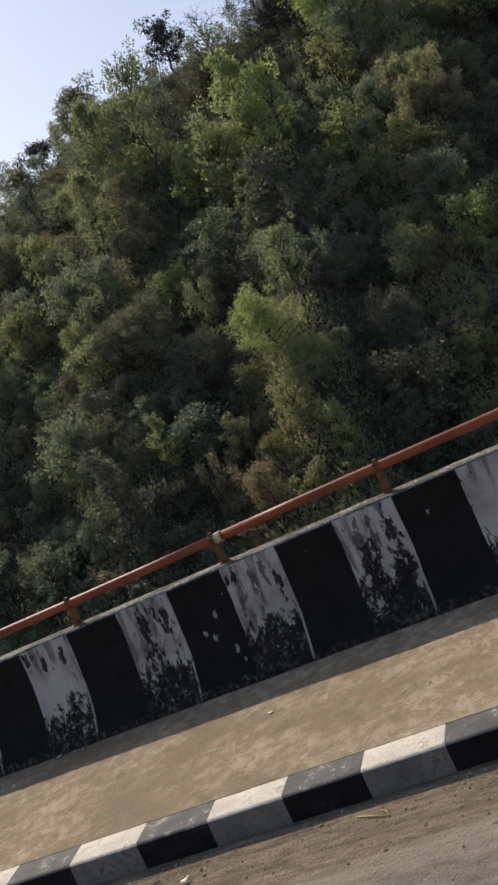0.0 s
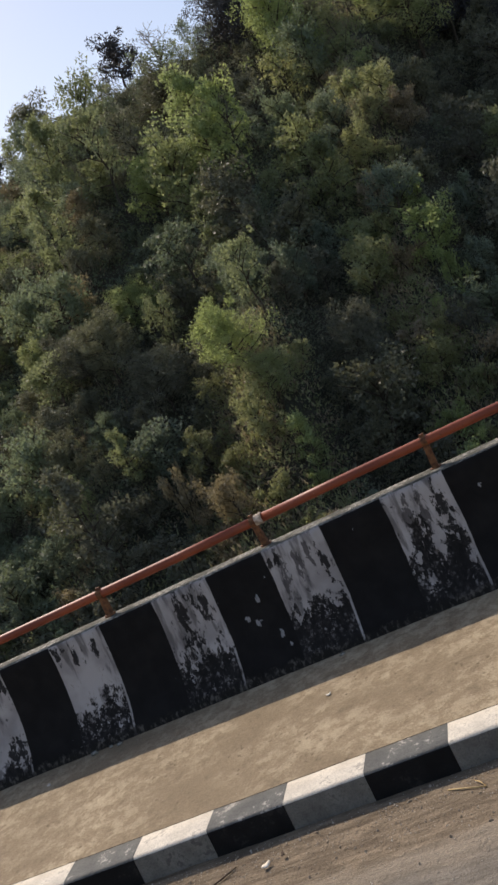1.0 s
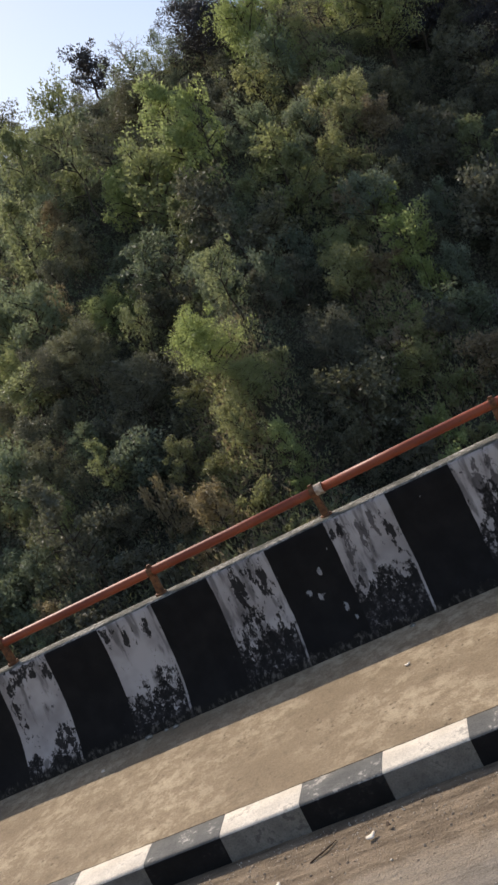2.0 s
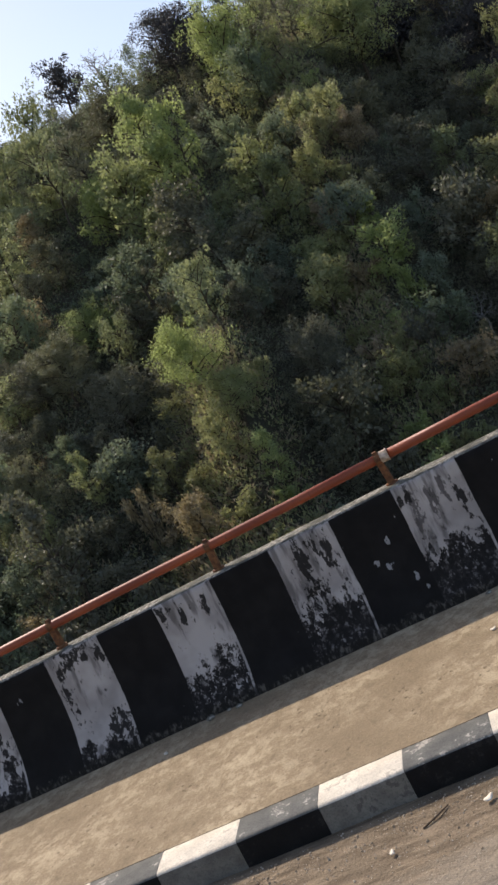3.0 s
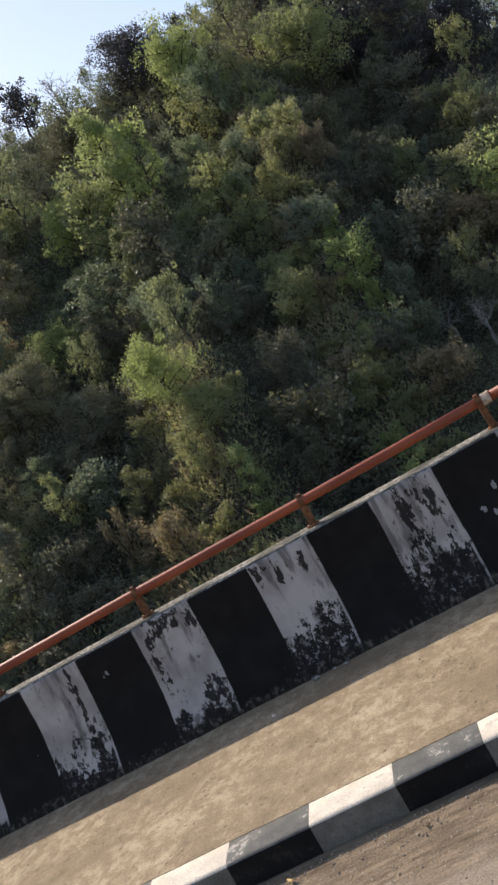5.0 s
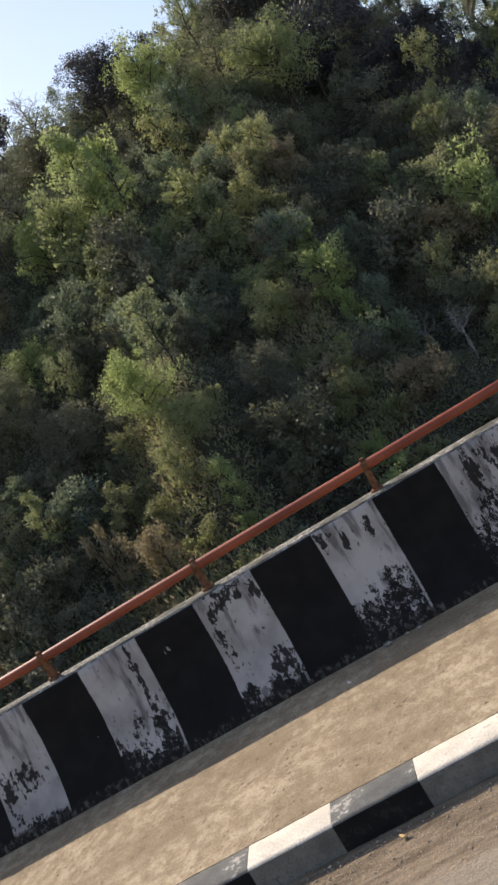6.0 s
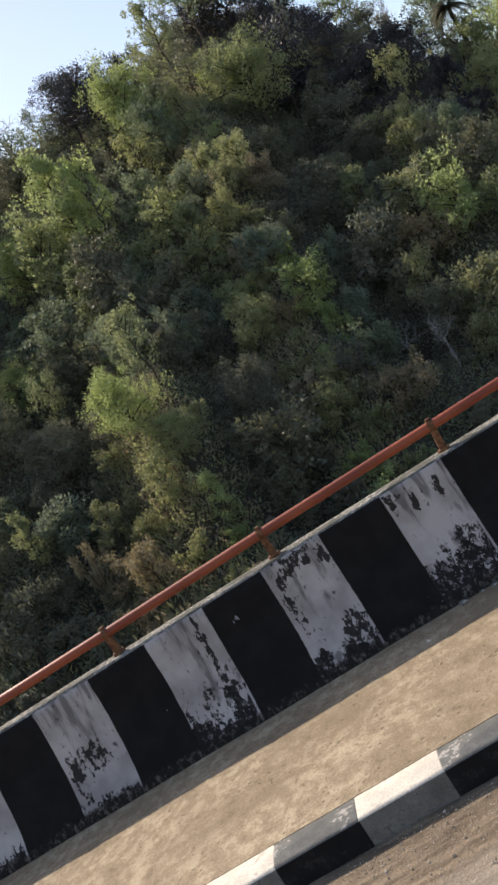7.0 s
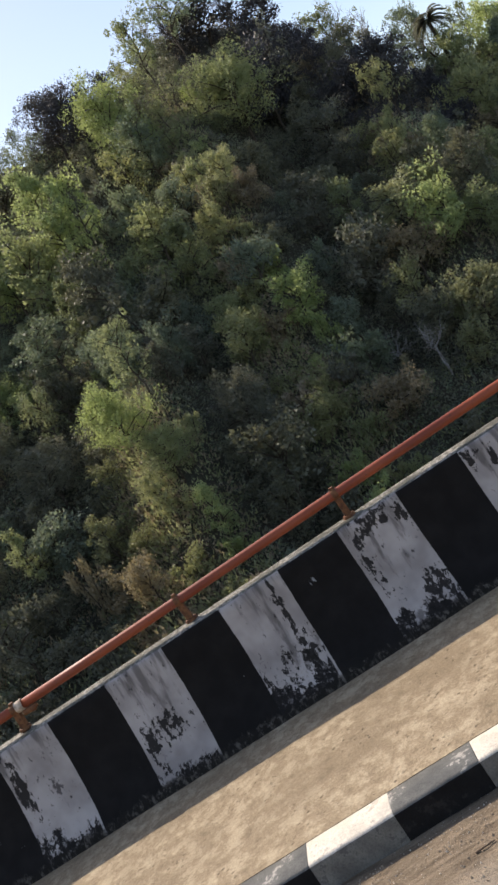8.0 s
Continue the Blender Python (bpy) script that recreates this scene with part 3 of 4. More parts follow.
TREE_KINDS = {"broad": "tree", "tall": "tree", "feathery": "tree", "great": "tree", "shrub": "shrub", "bare": "bare_tree", "palm": "palm_tree"}
WORDS = {"deep": "shade-darkened green", "light": "bright yellow-green", "mid": "mid-green", "dark": "dark green", "grey": "haze-tinted grey-green", "olive": "olive", "brown": "dry brownish", "pale": "pale leafless"}
SHAPE_WORDS = {"great": "large dense-crowned tree", "broad": "broad-crowned tree", "tall": "tall narrow tree", "feathery": "airy tree with visible limbs", "shrub": "low rounded shrub", "bare": "tree with forked branches", "palm": "palm tree with arching fronds"}
bank = {}


def bare_wood(rng, thick=0.13):
    """A leafless tree: a crooked trunk that forks into ever thinner limbs."""
    parts = []

    def grow(p, d, length, r, depth):
        mid = p + d * length * 0.5 + Vector(rng.normal(size=3)) * length * 0.07
        end = p + d * length + Vector(rng.normal(size=3)) * length * 0.08
        parts.append(tube([p, mid, end], [r, r * 0.82, r * 0.62], 6 if depth < 2 else 4))
        if depth < 5:
            for _ in range(2 if depth in (1, 4) else 3):
                way = (d * 0.9 + Vector(rng.normal(size=3)) * 0.55 + Vector((0, 0, 0.18))).normalized()
                grow(end if rng.uniform() < 0.7 else mid, way, length * float(rng.uniform(0.6, 0.85)), r * 0.64, depth + 1)

    grow(Vector((0, 0, -0.4)), Vector((0.05, 0, 1)), 1.9, thick, 0)
    return join(parts)


def palm_leaves(rng):
    """Arching fronds, each a midrib with two rows of narrow leaflets."""
    verts, faces = [], []
    for k in range(46):
        a, rise = 6.283 * k / 46 * 2.4 + rng.normal() * 0.1, rng.uniform(-0.35, 1.1)
        out = Vector((math.cos(a), math.sin(a), 0))
        side = Vector((-math.sin(a), math.cos(a), 0))
        for j in range(14):
            u = (j + 1) / 14
            p = Vector((0, 0, 5.3)) + out * (1.9 * u * math.cos(rise * 0.6)) + Vector((0, 0, 1.6 * u * rise - 1.25 * u * u))
            for sgn in (-1, 1):
                tip = p + side * sgn * (0.42 * math.sin(math.pi * (0.15 + 0.8 * u))) + out * 0.22 + Vector((0, 0, -0.12))
                o = len(verts)
                verts += [p - out * 0.15, p + out * 0.15, tip]
                faces.append((o, o + 1, o + 2))
    return np.array([tuple(v) for v in verts]), np.array(faces)


for kind in GROWTH:
    for variant in range({"feathery": 3, "great": 2}.get(kind, 4)):
        bank[kind, variant] = grow_tree(rng, *GROWTH[kind])
for variant in range(2):
    bank["bare", variant] = (None, None, bare_wood(rng))
    bank["palm", variant] = (*palm_leaves(rng), tube([(0, 0, -0.5), (0.1, 0, 2), (0.05, 0.05, 4), (0, 0, 5.3)], [0.24, 0.19, 0.17, 0.2], 9))
first = {}


def plant(kind, variant, tone, x, y, wide, high, turn=0.0, lean=0.0, sink=0.15):
    """One tree or shrub on the hillside; later ones of the same make share its meshes."""
    at = pose(x, y, float(land(x, y)) - sink, lean, 0, turn) @ Matrix.Diagonal((wide, wide, high, 1))
    key = kind, variant, tone
    if key not in first:
        v, f, wood = bank[kind, variant]
        root = new(TREE_KINDS[kind])
        root.empty_display_size = 0.3
        tagged(root, f"{WORDS[tone]} {SHAPE_WORDS[kind]} on the steep hillside", TREE_KINDS[kind].replace("_", " "), f"{SHAPE_WORDS[kind]}s of the hillside")
        child("trunk", mesh_of("trunk", wood[0], wood[1], [PALE_BARK if tone == "pale" else BARK], smooth=True), root)
        if v is not None:
            child("crown", fast_mesh("crown", v, f, LEAF[tone]), root)
        root.matrix_basis = at
        first[key] = root
        return root
    ob = copy_thing(first[key], at)
    ob.matrix_basis = at
    return ob


# single trees and shrubs that stand out, by the part of the hill: kind, variant, tone, x, y, width, height
STANDING = []
STANDING += [  # far flank
    ("feathery", 0, "grey", -61.0, 136.4, 1.13, 1.77),
    ("broad", 0, "deep", -58.9, 147.0, 1.39, 1.21),
    ("bare", 0, "pale", -48.0, 147.0, 0.95, 1.83),
    ("broad", 1, "dark", -45.7, 142.3, 1.69, 1.69),
    ("feathery", 1, "mid", -33.7, 127.3, 1.8, 2.9),
    ("feathery", 2, "mid", -31.0, 112.6, 1.69, 2.56),
    ("tall", 1, "mid", -38.7, 117.1, 1.41, 2.07),
    ("tall", 2, "mid", -39.6, 105.8, 1.38, 1.74),
    ("feathery", 1, "mid", -49.5, 108.7, 1.2, 1.76),
    ("broad", 2, "mid", -46.8, 102.9, 1.25, 1.47),
    ("shrub", 2, "mid", -41.2, 107.5, 1.27, 2.16),
    ("great", 1, "dark", -25.3, 129.5, 1.17, 0.97),
    ("broad", 1, "mid", -38.3, 84.6, 1.33, 1.04),
    ("broad", 1, "brown", -36.3, 96.3, 0.98, 0.96),
    ("great", 0, "dark", -32.4, 85.1, 0.73, 0.74),
    ("shrub", 3, "mid", -44.7, 94.5, 1.44, 1.95),
]
STANDING += [  # crest
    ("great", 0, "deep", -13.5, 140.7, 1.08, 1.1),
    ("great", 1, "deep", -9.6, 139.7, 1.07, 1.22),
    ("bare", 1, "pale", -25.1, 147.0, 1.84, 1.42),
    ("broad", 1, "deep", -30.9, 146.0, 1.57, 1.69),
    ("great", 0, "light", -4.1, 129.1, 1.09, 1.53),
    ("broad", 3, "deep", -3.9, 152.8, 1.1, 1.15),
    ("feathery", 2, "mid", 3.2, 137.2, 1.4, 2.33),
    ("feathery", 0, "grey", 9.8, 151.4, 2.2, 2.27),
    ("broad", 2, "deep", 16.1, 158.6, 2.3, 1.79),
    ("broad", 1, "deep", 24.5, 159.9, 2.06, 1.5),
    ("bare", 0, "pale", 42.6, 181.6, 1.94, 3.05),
    ("bare", 1, "pale", 38.2, 178.8, 1.37, 2.72),
    ("feathery", 1, "mid", 35.6, 177.3, 1.79, 1.88),
    ("broad", 0, "dark", 38.3, 179.0, 1.14, 1.74),
    ("broad", 2, "dark", 42.7, 181.6, 0.87, 2.08),
]
STANDING += [  # far crest
    ("feathery", 2, "grey", 48.0, 177.3, 1.65, 2.29),
    ("palm", 1, "dark", 45.6, 154.0, 1.71, 2.58),
    ("feathery", 0, "mid", 56.5, 175.5, 1.2, 2.11),
    ("broad", 1, "light", 54.2, 158.2, 1.81, 2.27),
    ("broad", 3, "olive", 40.1, 130.9, 1.6, 2.12),
    ("tall", 2, "olive", 48.2, 156.1, 1.19, 1.21),
    ("feathery", 1, "olive", 26.6, 121.5, 1.13, 1.69),
    ("bare", 0, "pale", 27.5, 117.8, 1.44, 0.96),
    ("shrub", 1, "olive", 20.9, 110.3, 1.54, 1.73),
]
STANDING += [  # upper slope
    ("tall", 0, "light", -16.5, 107.8, 1.75, 1.82),
    ("tall", 3, "light", -16.6, 104.1, 1.49, 1.48),
    ("feathery", 2, "light", -14.0, 105.1, 1.25, 2.31),
    ("broad", 2, "light", -25.4, 109.3, 1.34, 1.77),
    ("tall", 1, "mid", -18.8, 97.1, 1.02, 1.26),
    ("tall", 2, "mid", -5.6, 97.5, 1.13, 1.55),
    ("broad", 0, "grey", -3.1, 109.5, 0.96, 1.12),
    ("great", 1, "mid", 9.9, 130.2, 1.25, 1.48),
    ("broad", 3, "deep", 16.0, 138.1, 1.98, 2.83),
    ("broad", 2, "grey", -8.7, 115.4, 1.1, 1.5),
    ("shrub", 0, "mid", -11.9, 103.5, 1.14, 1.62),
    ("broad", 0, "mid", -5.7, 93.7, 1.04, 1.04),
    ("tall", 2, "grey", -8.4, 94.1, 0.79, 0.95),
    ("broad", 0, "olive", 1.2, 104.9, 0.75, 1.17),
    ("broad", 2, "olive", -1.5, 102.0, 0.81, 1.13),
    ("shrub", 2, "brown", 4.5, 107.7, 1.48, 1.67),
    ("broad", 3, "grey", -2.9, 122.9, 1.18, 2.06),
]
STANDING += [  # sunny spur
    ("shrub", 1, "light", 1.2, 95.0, 1.18, 1.42),
    ("broad", 3, "light", 1.3, 89.1, 1.19, 1.22),
    ("shrub", 2, "light", 1.2, 86.7, 1.03, 2.11),
    ("broad", 0, "olive", -5.5, 86.5, 1.16, 1.4),
    ("shrub", 1, "olive", -2.4, 94.0, 1.16, 1.32),
    ("broad", 0, "grey", -0.3, 93.9, 0.97, 1.3),
    ("shrub", 2, "grey", 6.3, 99.5, 1.23, 1.85),
    ("broad", 1, "grey", 4.1, 89.2, 0.85, 0.99),
    ("shrub", 3, "brown", -1.7, 87.9, 1.34, 1.51),
    ("great", 1, "dark", -8.4, 79.8, 0.64, 0.95),
    ("broad", 3, "grey", -11.6, 86.6, 0.77, 1.46),
    ("broad", 3, "olive", 3.0, 107.7, 0.85, 1.1),
    ("broad", 1, "brown", 4.2, 105.0, 0.91, 1.07),
]
STANDING += [  # across the gully
    ("broad", 2, "light", 20.0, 94.3, 1.37, 1.78),
    ("tall", 1, "mid", 12.9, 103.4, 1.16, 1.38),
    ("broad", 0, "brown", 14.0, 94.3, 1.28, 1.59),
    ("feathery", 1, "olive", 11.8, 89.1, 1.05, 1.41),
    ("broad", 3, "mid", 23.1, 94.2, 1.07, 1.43),
    ("broad", 1, "olive", 14.9, 83.8, 1.23, 1.27),
    ("bare", 1, "pale", 8.8, 81.4, 0.94, 1.12),
    ("bare", 0, "pale", 6.8, 87.6, 1.07, 1.07),
    ("broad", 1, "olive", 12.4, 80.8, 0.79, 0.92),
    ("broad", 2, "olive", -2.0, 76.0, 0.86, 0.86),
    ("shrub", 0, "mid", -0.2, 74.9, 1.06, 1.31),
    ("broad", 0, "brown", 3.0, 75.4, 1.1, 1.14),
]
STANDING += [  # lower slope
    ("great", 1, "light", -30.0, 96.0, 0.75, 0.72),
    ("feathery", 0, "mid", -26.5, 88.0, 0.92, 1.53),
    ("great", 1, "light", -17.1, 74.2, 0.64, 0.8),
    ("shrub", 0, "light", -22.2, 86.4, 1.11, 1.11),
    ("great", 0, "mid", -15.4, 71.2, 0.56, 0.5),
    ("tall", 1, "light", -14.3, 67.1, 0.66, 0.81),
    ("shrub", 2, "light", -14.4, 66.0, 0.97, 0.87),
    ("tall", 2, "mid", -35.3, 69.7, 0.88, 0.9),
    ("tall", 0, "mid", -30.6, 72.9, 0.74, 0.86),
    ("tall", 3, "olive", -23.6, 71.7, 0.79, 0.92),
    ("shrub", 1, "brown", -26.6, 70.0, 0.95, 2.62),
    ("broad", 3, "olive", -17.0, 68.7, 0.69, 1.07),
    ("great", 1, "dark", -34.8, 85.7, 0.7, 0.62),
    ("broad", 0, "brown", -21.0, 65.0, 0.78, 1.17),
    ("great", 0, "dark", -27.8, 82.1, 0.76, 0.7),
    ("feathery", 2, "mid", -15.0, 80.1, 0.96, 1.37),
]
for i, (kind, variant, tone, x, y, wide, high) in enumerate(STANDING):
    plant(kind, variant, tone, x, y, wide, high, turn=37.0 * i)


def on_spur(x, y):
    """How far a place belongs to the two dry, sunny spurs beside the great gully."""
    return math.exp(-((x + 1 - 0.12 * (y - 95)) / 6.5) ** 2) + 0.8 * math.exp(-((x - 19 - 0.2 * (y - 95)) / 7.0) ** 2)


def tone_at(x, y, rng):
    """Which leaf tone goes where: shade put into dark tones in the gullies and on the upper slope, haze-greyed green
    on the far flank, olive and dry growth on the sunny spur, dry grass at the foot.
    """
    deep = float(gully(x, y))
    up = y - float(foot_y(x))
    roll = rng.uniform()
    # gully shade, put into the colour by choosing dark tones
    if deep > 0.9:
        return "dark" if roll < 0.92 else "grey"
    if up < 14 and -24 < x < -12:
        return ("brown", "olive", "mid", "olive", "brown")[int(roll * 5)]
    if x < -11 and up < 24:
        return "dark" if roll < 0.62 else "grey" if roll < 0.88 else "brown" if roll < 0.94 else "olive"
    # shade of the upper slope, put into near-black leaf tones
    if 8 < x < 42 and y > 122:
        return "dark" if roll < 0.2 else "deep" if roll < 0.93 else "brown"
    dry = on_spur(x, y) + 0.5 * noise.noise((x * 0.09 + 3.1, y * 0.08, 0.5)) - 0.012 * max(0.0, y - 118)
    if dry + 0.5 * roll > 0.95:
        return ("olive", "brown", "olive", "mid", "olive", "brown", "light")[int(rng.uniform() * 7)]
    if x < -14:
        return "grey" if roll < 0.42 else "mid" if roll < 0.66 else "dark" if roll < 0.97 else "brown"
    return "dark" if roll < 0.45 else "grey" if roll < 0.66 else "mid" if roll < 0.88 else "olive"


def in_front(x, y, reach):
    """Low ground kept open below the trees that stand out."""
    return any(abs(x - a - 0.1 * (y - b)) < 1.5 * w and -reach < y - b < 0.5 for kind, _, tone, a, b, w, h in STANDING if tone in ("light", "mid", "pale"))


def forest():
    """Fills the slope: the nearest three hundred trees and shrubs as things, the woods beyond as joined masses."""
    fill = np.random.default_rng(21)
    spots = [(x, y, 6.0 if kind in ("bare", "palm", "great") else 3.3 * min(w, 1.4)) for kind, _, _, x, y, w, _ in STANDING]
    plan = []
    for shrub, tries in ((False, 14000), (True, 14000)):
        for _ in range(tries):
            y = float(fill.uniform(50, 180))
            x = float(fill.uniform(-0.72, 0.41)) * (y + 7)
            u = (y - float(foot_y(x))) / 83.0
            if not -0.12 < u < 1.08:
                continue
            if in_front(x, y, 3.0 if shrub else 6.5) or (x > 22 and u > 0.9 and not shrub):
                continue
            if not shrub and ((y < 125 and on_spur(x, y) > 0.62) or u < 0.02):
                continue
            gap = (2.0 if shrub else 3.5) * (0.9 + 0.3 * u)
            if any((x - a) ** 2 + (y - b) ** 2 < (0.5 * (gap + g)) ** 2 for a, b, g in spots):
                continue
            spots.append((x, y, gap))
            kind = "shrub" if shrub else ("broad", "tall", "feathery", "broad")[int(fill.integers(4))]
            size = float(fill.uniform(0.6, 1.5)) if shrub else float(np.clip(fill.lognormal(-0.10, 0.30), 0.55, 1.8))
            # short, wind-clipped growth along the crest
            if u > 0.86:
                size = min(size, 0.72)
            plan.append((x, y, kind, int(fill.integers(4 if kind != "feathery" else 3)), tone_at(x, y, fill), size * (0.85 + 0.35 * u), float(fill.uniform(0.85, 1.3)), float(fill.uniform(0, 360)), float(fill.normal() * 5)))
    plan.sort(key=lambda row: row[1] - float(foot_y(row[0])))
    left = {"tree": 300 - sum(row[0] in ("broad", "tall", "feathery", "great") for row in STANDING), "shrub": 300 - sum(row[0] == "shrub" for row in STANDING)}
    masses, wood = {}, []
    for x, y, kind, variant, tone, size, stretch, turn, lean in plan:
        what = TREE_KINDS[kind]
        if left[what] > 0:
            left[what] -= 1
            plant(kind, variant, tone, x, y, size, size * stretch, turn, lean)
            continue
        v, f, w = bank[kind, variant]
        at = np.array(pose(x, y, float(land(x, y)) - 0.15, lean, 0, turn) @ Matrix.Diagonal((size, size, size * stretch, 1)))
        keep = int(len(v) * 0.6) // 3 * 3
        masses.setdefault(tone, []).append(v[:keep] @ at[:3, :3].T + at[:3, 3])
        wood.append(([Vector(at[:3, :3] @ np.array(p) + at[:3, 3]) for p in w[0]], w[1]))
    for tone, blocks in masses.items():
        v = np.concatenate(blocks)
        f = np.arange(len(v)).reshape(-1, 3)
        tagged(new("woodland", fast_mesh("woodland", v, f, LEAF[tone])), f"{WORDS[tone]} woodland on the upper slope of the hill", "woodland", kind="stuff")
    if wood:
        v, f = join(wood)
        tagged(new("woodland_trunks", mesh_of("woodland_trunks", v, f, [BARK])), "brown trunks and limbs of the upper woodland", "woodland", kind="stuff")


forest()


def undergrowth():
    """Low scrub and dry grass that cover the soil between the trees."""
    und = np.random.default_rng(5)
    at = {}
    for _ in range(52000):
        y = float(und.uniform(50, 180))
        x = float(und.uniform(-0.72, 0.41)) * (y + 7)
        u = (y - float(foot_y(x))) / 83.0
        if -0.12 < u < 1.05:
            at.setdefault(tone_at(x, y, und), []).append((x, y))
    for tone, spots in at.items():
        x, y = np.array(spots).T
        grass = tone in ("brown", "olive")
        c = np.stack([x, y, land(x, y) + und.uniform(0.1, 0.6, len(x))], 1)
        v, f = leaf_cards(c, und.uniform(0.5, 1.3, len(c)), 17, 0.42 if grass else 0.25, und, 1.2 if grass else 0.1, slim=0.55 if grass else 1.0)
        ob = new("undergrowth", fast_mesh("undergrowth", v, f, LEAF[tone]))
        tagged(ob, f"{WORDS[tone]} {'grass and scrub' if grass else 'scrub'} between the trees", "undergrowth", kind="stuff")


undergrowth()


# ---- grit and litter ----
def pebbles():
    g = np.random.default_rng(11)
    parts = []
    for _ in range(2600):
        near = g.uniform() < 0.6
        x, y = g.uniform(-5.5, 4.2), (-2.12 - abs(g.normal()) * 0.22 if near else g.uniform(-3.6, -2.1))
        r = float(g.uniform(0.002, 0.006) if g.uniform() < 0.97 else g.uniform(0.006, 0.011))
        z = road_z(x, y) + r * 0.3
        q = Matrix.LocRotScale((x, y, z), Euler(g.uniform(0, 6, 3)), (r * g.uniform(0.8, 1.5), r, r * 0.7))
        pts = [(1, 0, 0), (-1, 0, 0), (0, 1, 0), (0, -1, 0), (0, 0, 1), (0, 0, -1)]
        parts.append(([q @ Vector(p) for p in pts], [(0, 2, 4), (2, 1, 4), (1, 3, 4), (3, 0, 4), (2, 0, 5), (1, 2, 5), (3, 1, 5), (0, 3, 5)]))
    v, f = join(parts)
    tagged(new("gravel", mesh_of("gravel", v, f, [STONE])), "loose grit and small stones along the kerb", "gravel", kind="stuff")


pebbles()


def clods():
    g = np.random.default_rng(31)
    parts = []
    for _ in range(420):
        x, y = g.uniform(-5.5, 4.2), -2.13 - abs(g.normal()) * 0.25
        r = float(g.uniform(0.004, 0.009))
        q = Matrix.LocRotScale((x, y, road_z(x, y) + r * 0.25), Euler(g.uniform(0, 6, 3)), (r * g.uniform(0.8, 1.6), r, r * 0.7))
        t = (1 + 5 ** 0.5) / 2
        ico = [Vector(p).normalized() * g.uniform(0.8, 1.15) for p in ((-1, t, 0), (1, t, 0), (-1, -t, 0), (1, -t, 0), (0, -1, t), (0, 1, t), (0, -1, -t), (0, 1, -t), (t, 0, -1), (t, 0, 1), (-t, 0, -1), (-t, 0, 1))]
        sides = [(0, 11, 5), (0, 5, 1), (0, 1, 7), (0, 7, 10), (0, 10, 11), (1, 5, 9), (5, 11, 4), (11, 10, 2), (10, 7, 6), (7, 1, 8)]
        sides += [(3, 9, 4), (3, 4, 2), (3, 2, 6), (3, 6, 8), (3, 8, 9), (4, 9, 5), (2, 4, 11), (6, 2, 10), (8, 6, 7), (9, 8, 1)]
        parts.append(([q @ p for p in ico], sides))
    v, f = join(parts)
    tagged(new("dirt_clods", mesh_of("dirt_clods", v, f, [EARTH])), "crumbs of dry brown earth along the kerb", "dirt", kind="stuff")


clods()


# ---- kerb stones ----
def kerb_mesh(name, mats):
    # rounded top front edge, battered face; x from 0 to 0.5
    sec = [(-2.083, -0.30), (-2.073, -0.20), (-2.0622, -0.070), (-2.0615, -0.062), (-2.0585, -0.051), (-2.053, -0.0435), (-2.045, -0.0388), (-2.036, -0.0365), (-2.030, -0.0361), (-1.95, -0.034), (-1.852, -0.033), (-1.850, -0.045), (-1.850, -0.30)]
    n, xs = len(sec), [0.0, 0.006, 0.17, 0.33, 0.494, 0.5]
    verts, faces, index = [], [], []
    for i, x in enumerate(xs):
        inset = 0.0006 if i in (0, len(xs) - 1) else 0.0
        for j, (y, z) in enumerate(sec):
            wob = 0.004 * noise.noise((x * 7, j * 0.9, len(name) * 1.0))
            verts.append((x, y + (inset if j < 7 else 0) + wob, z - (inset if 4 < j < 11 else 0) + wob * 0.4))
    for i in range(len(xs) - 1):
        for j in range(n - 1):
            faces.append((i * n + j, (i + 1) * n + j, (i + 1) * n + j + 1, i * n + j + 1))
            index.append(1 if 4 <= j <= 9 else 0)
    faces += [tuple(range(n)), tuple((len(xs) - 1) * n + j for j in range(n - 1, -1, -1))]
    index += [0, 0]
    me = mesh_of(name, verts, faces, mats, index, smooth=True)
    for p in me.polygons[-2:]:
        p.use_smooth = False
    return me


def build_kerb():
    root = tagged(new("kerb"), "concrete kerb painted in alternating black and white blocks", "kerb", kind="structure")
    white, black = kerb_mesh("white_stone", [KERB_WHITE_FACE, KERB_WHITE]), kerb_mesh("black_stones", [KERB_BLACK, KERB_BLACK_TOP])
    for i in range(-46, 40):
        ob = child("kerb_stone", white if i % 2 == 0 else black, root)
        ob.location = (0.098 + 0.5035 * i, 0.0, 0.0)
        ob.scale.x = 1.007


def kerb_joint():
    """Dark ragged strip laid in place of the shaded gap between pavement and kerb."""
    g = np.random.default_rng(77)
    verts, faces = [], []
    xs = np.arange(-9.0, 8.0, 0.035)
    for k, x in enumerate(xs):
        w = 0.0045 * max(0.12, 1.0 + 1.5 * noise.noise((x * 3.1, 4.0, 0.0)) + 0.5 * float(g.normal()))
        mid = -1.850 + 0.006 * noise.noise((x * 6.0, 1.0, 0.0))
        top = max(float(pave_z(x, -1.846)), -0.033) + 0.0022
        verts += [(x, mid - w, top - 0.004), (x, mid, top), (x, mid + w, top - 0.004)]
        if k:
            a = 3 * (k - 1)
            faces += [(a, a + 3, a + 4, a + 1), (a + 1, a + 4, a + 5, a + 2)]
    tagged(new("joint_gap_strip", mesh_of("joint_gap_strip", verts, faces, [JOINT])), "thin dark strip standing in for the gap behind the kerb", "dirt", kind="stuff")


build_kerb()
kerb_joint()


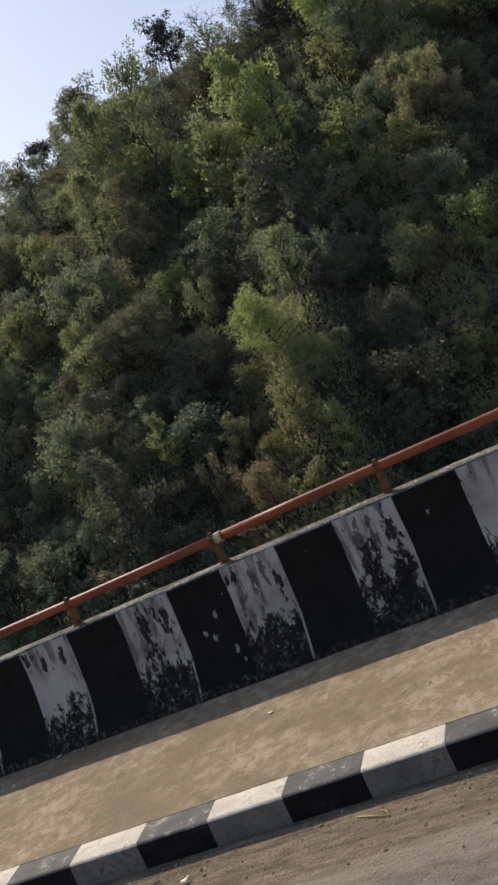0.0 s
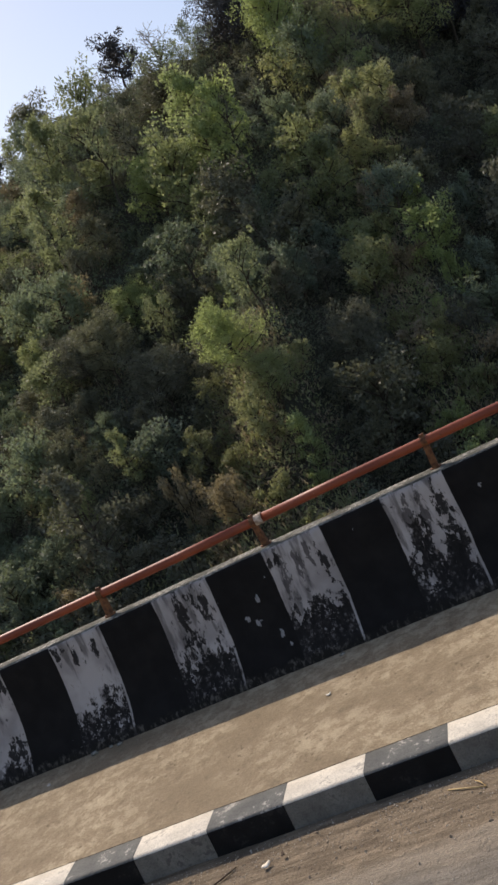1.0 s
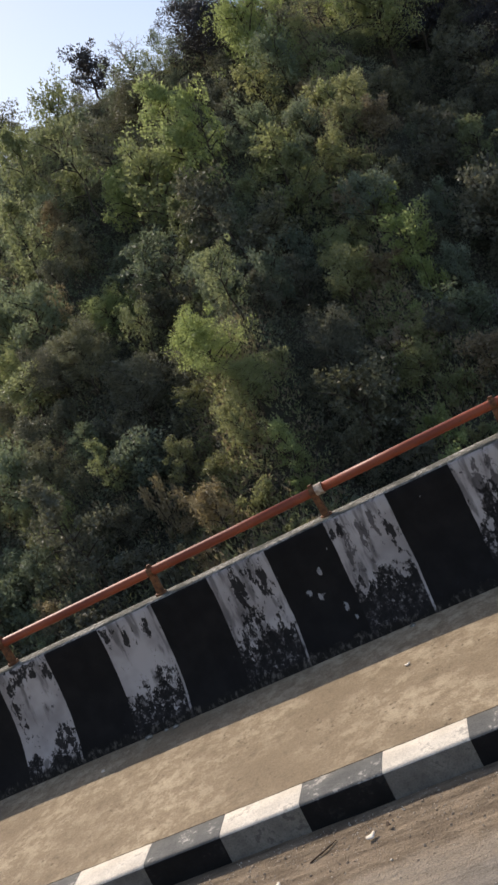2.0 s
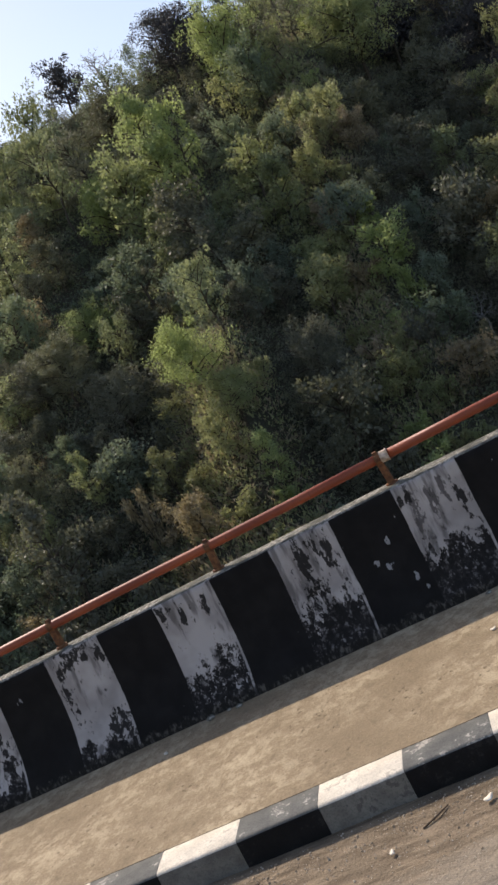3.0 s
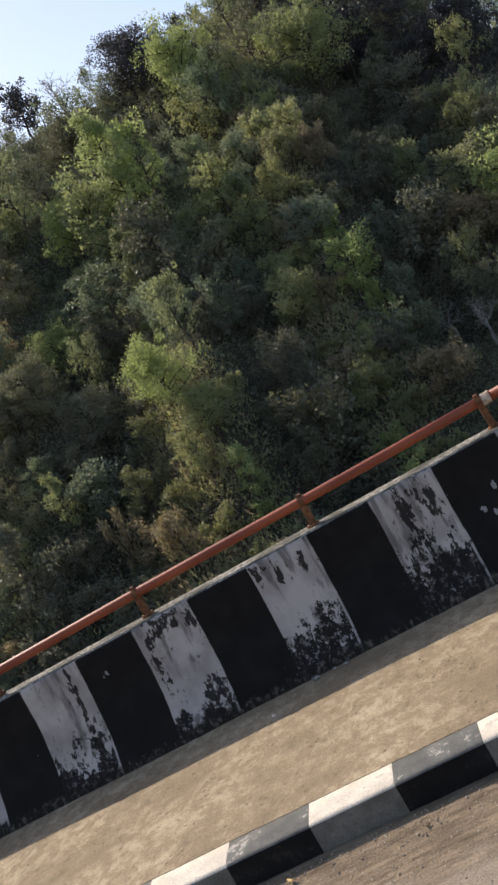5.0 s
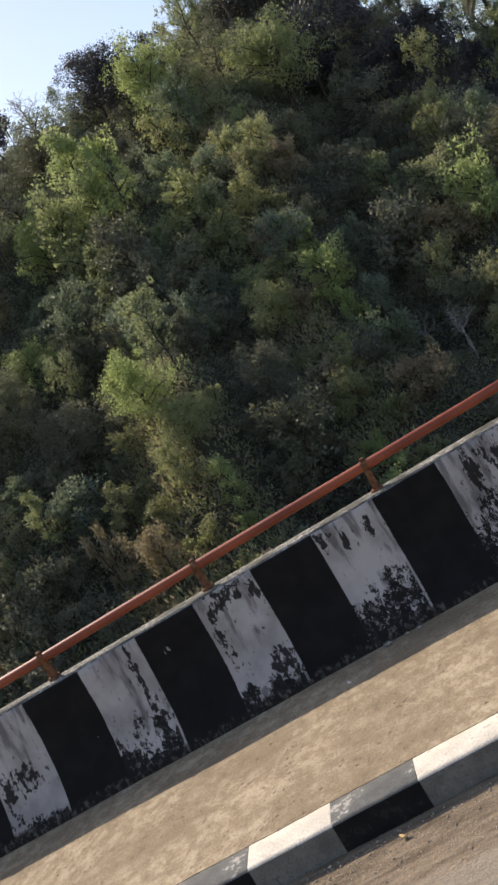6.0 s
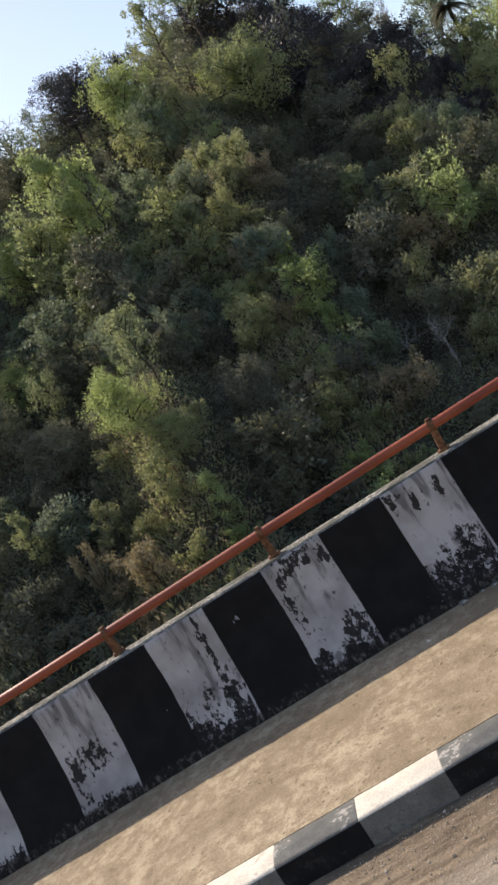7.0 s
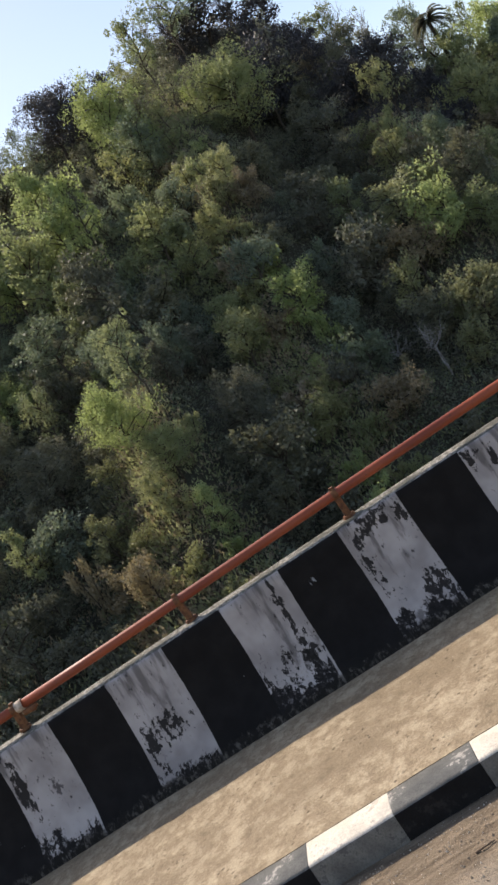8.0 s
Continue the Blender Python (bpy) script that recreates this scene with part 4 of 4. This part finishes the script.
# ---- litter on the footway and the road ----
def flake(name, x, y, z, size, mat, label, turn, curl=0.35):
    """A curled scrap or dry leaf: a pointed oval sheet with thickness, bent along its length."""
    n, rim = 12, []
    for k in range(n):
        a = 2 * math.pi * k / n
        u, w = math.cos(a), math.sin(a) * (0.62 + 0.14 * math.sin(3 * a + turn))
        rim.append((u * size, w * size, curl * size * (u * u + 0.4 * w * w)))
    verts = rim + [(a, b, c + 0.004) for a, b, c in rim] + [(0, 0, 0), (0, 0, 0.004)]
    faces = []
    for k in range(n):
        k2 = (k + 1) % n
        faces += [(k, k2, n + k2, n + k), (2 * n, k2, k), (2 * n + 1, n + k, n + k2)]
    ob = new(name, mesh_of(name, verts, faces, [mat], smooth=True))
    ob.matrix_basis = pose(x, y, z, 6, -4, turn * 40)
    return tagged(ob, label, "litter")


def stick(name, points, r, mat, label):
    pts = [Vector((x, y, road_z(x, y) + r + dz)) for x, y, dz in points]
    at = pts[0].copy()
    v, f = tube([q - at for q in pts], [r] * (len(pts) - 1) + [r * 0.6], 6)
    ob = new(name, mesh_of(name, v, f, [mat], smooth=True))
    ob.location = at
    return tagged(ob, label, "litter")


flake("dry_leaf", -0.033, -2.335, -0.198, 0.030, SCRAP, "pale curled dry leaf lying on the dusty road", 1.0)
flake("paper_scrap", -0.554, -2.461, -0.198, 0.020, SCRAP, "small whitish scrap lying on the dusty road", 2.2)
flake("dry_leaf", 0.257, -0.905, -0.012, 0.020, SCRAP, "small curled leaf lying on the sunlit footway", 0.4)
flake("paper_scrap", -2.217, -0.569, -0.004, 0.022, SCRAP, "white scrap lying in the shade of the parapet", 3.0, 0.2)
flake("dry_leaf", -2.100, -2.198, -0.196, 0.022, STRAW, "yellowish curled leaf lying beside the kerb", 4.1, 0.6)
flake("paper_scrap", -2.52, -2.135, -0.192, 0.010, SCRAP, "tiny white crumb lying at the foot of the kerb", 0.9)
flake("dry_leaf", -1.327, -2.266, -0.200, 0.015, TWIG, "dark curled leaf lying on the dusty road", 5.2, 0.5)
flake("dry_leaf", 0.064, -2.295, -0.197, 0.018, TWIG, "dark crumpled leaf lying beside the kerb", 2.7, 0.7)
stick("straw", [(1.027, -2.213, 0.0), (1.13, -2.26, 0.006), (1.237, -2.301, 0.002), (1.205, -2.255, 0.014), (1.18, -2.222, 0.004)], 0.004, STRAW, "bent yellow straw lying beside the kerb")
stick("twig", [(-3.144, -2.436, 0.0), (-3.10, -2.44, 0.006), (-3.04, -2.432, 0.002)], 0.005, TWIG, "short dark twig lying on the dusty road")
stick("twig", [(-0.39, -2.345, 0.0), (-0.31, -2.30, 0.008), (-0.246, -2.238, 0.002)], 0.005, TWIG, "thin brown twig lying on the dusty road")


def rubble(name, x, y, z, size, seed):
    """A broken lump of mortar: a rough, faceted stone."""
    bm = bmesh.new()
    bmesh.ops.create_icosphere(bm, subdivisions=2, radius=size)
    for v in bm.verts:
        v.co *= 1 + 0.35 * noise.noise(v.co * (2.2 / size) + Vector((seed, 0, 0)))
        v.co.z *= 0.45
    me = bpy.data.meshes.new(name)
    bm.to_mesh(me)
    bm.free()
    me.materials.append(COPING)
    ob = new(name, me)
    ob.location = (x, y, z + size * 0.2)
    return tagged(ob, "grey broken mortar lump at the foot of the parapet", "rubble")


rubble("mortar_lump", -1.90, -0.30, -0.004, 0.035, 1.0)
rubble("mortar_lump", -1.66, -0.31, -0.004, 0.028, 4.0)
rubble("mortar_lump", -1.75, -0.29, -0.004, 0.020, 7.0)
rubble("mortar_lump", 1.55, -0.31, -0.004, 0.026, 9.0)
rubble("mortar_lump", 0.30, -0.32, -0.004, 0.022, 12.0)
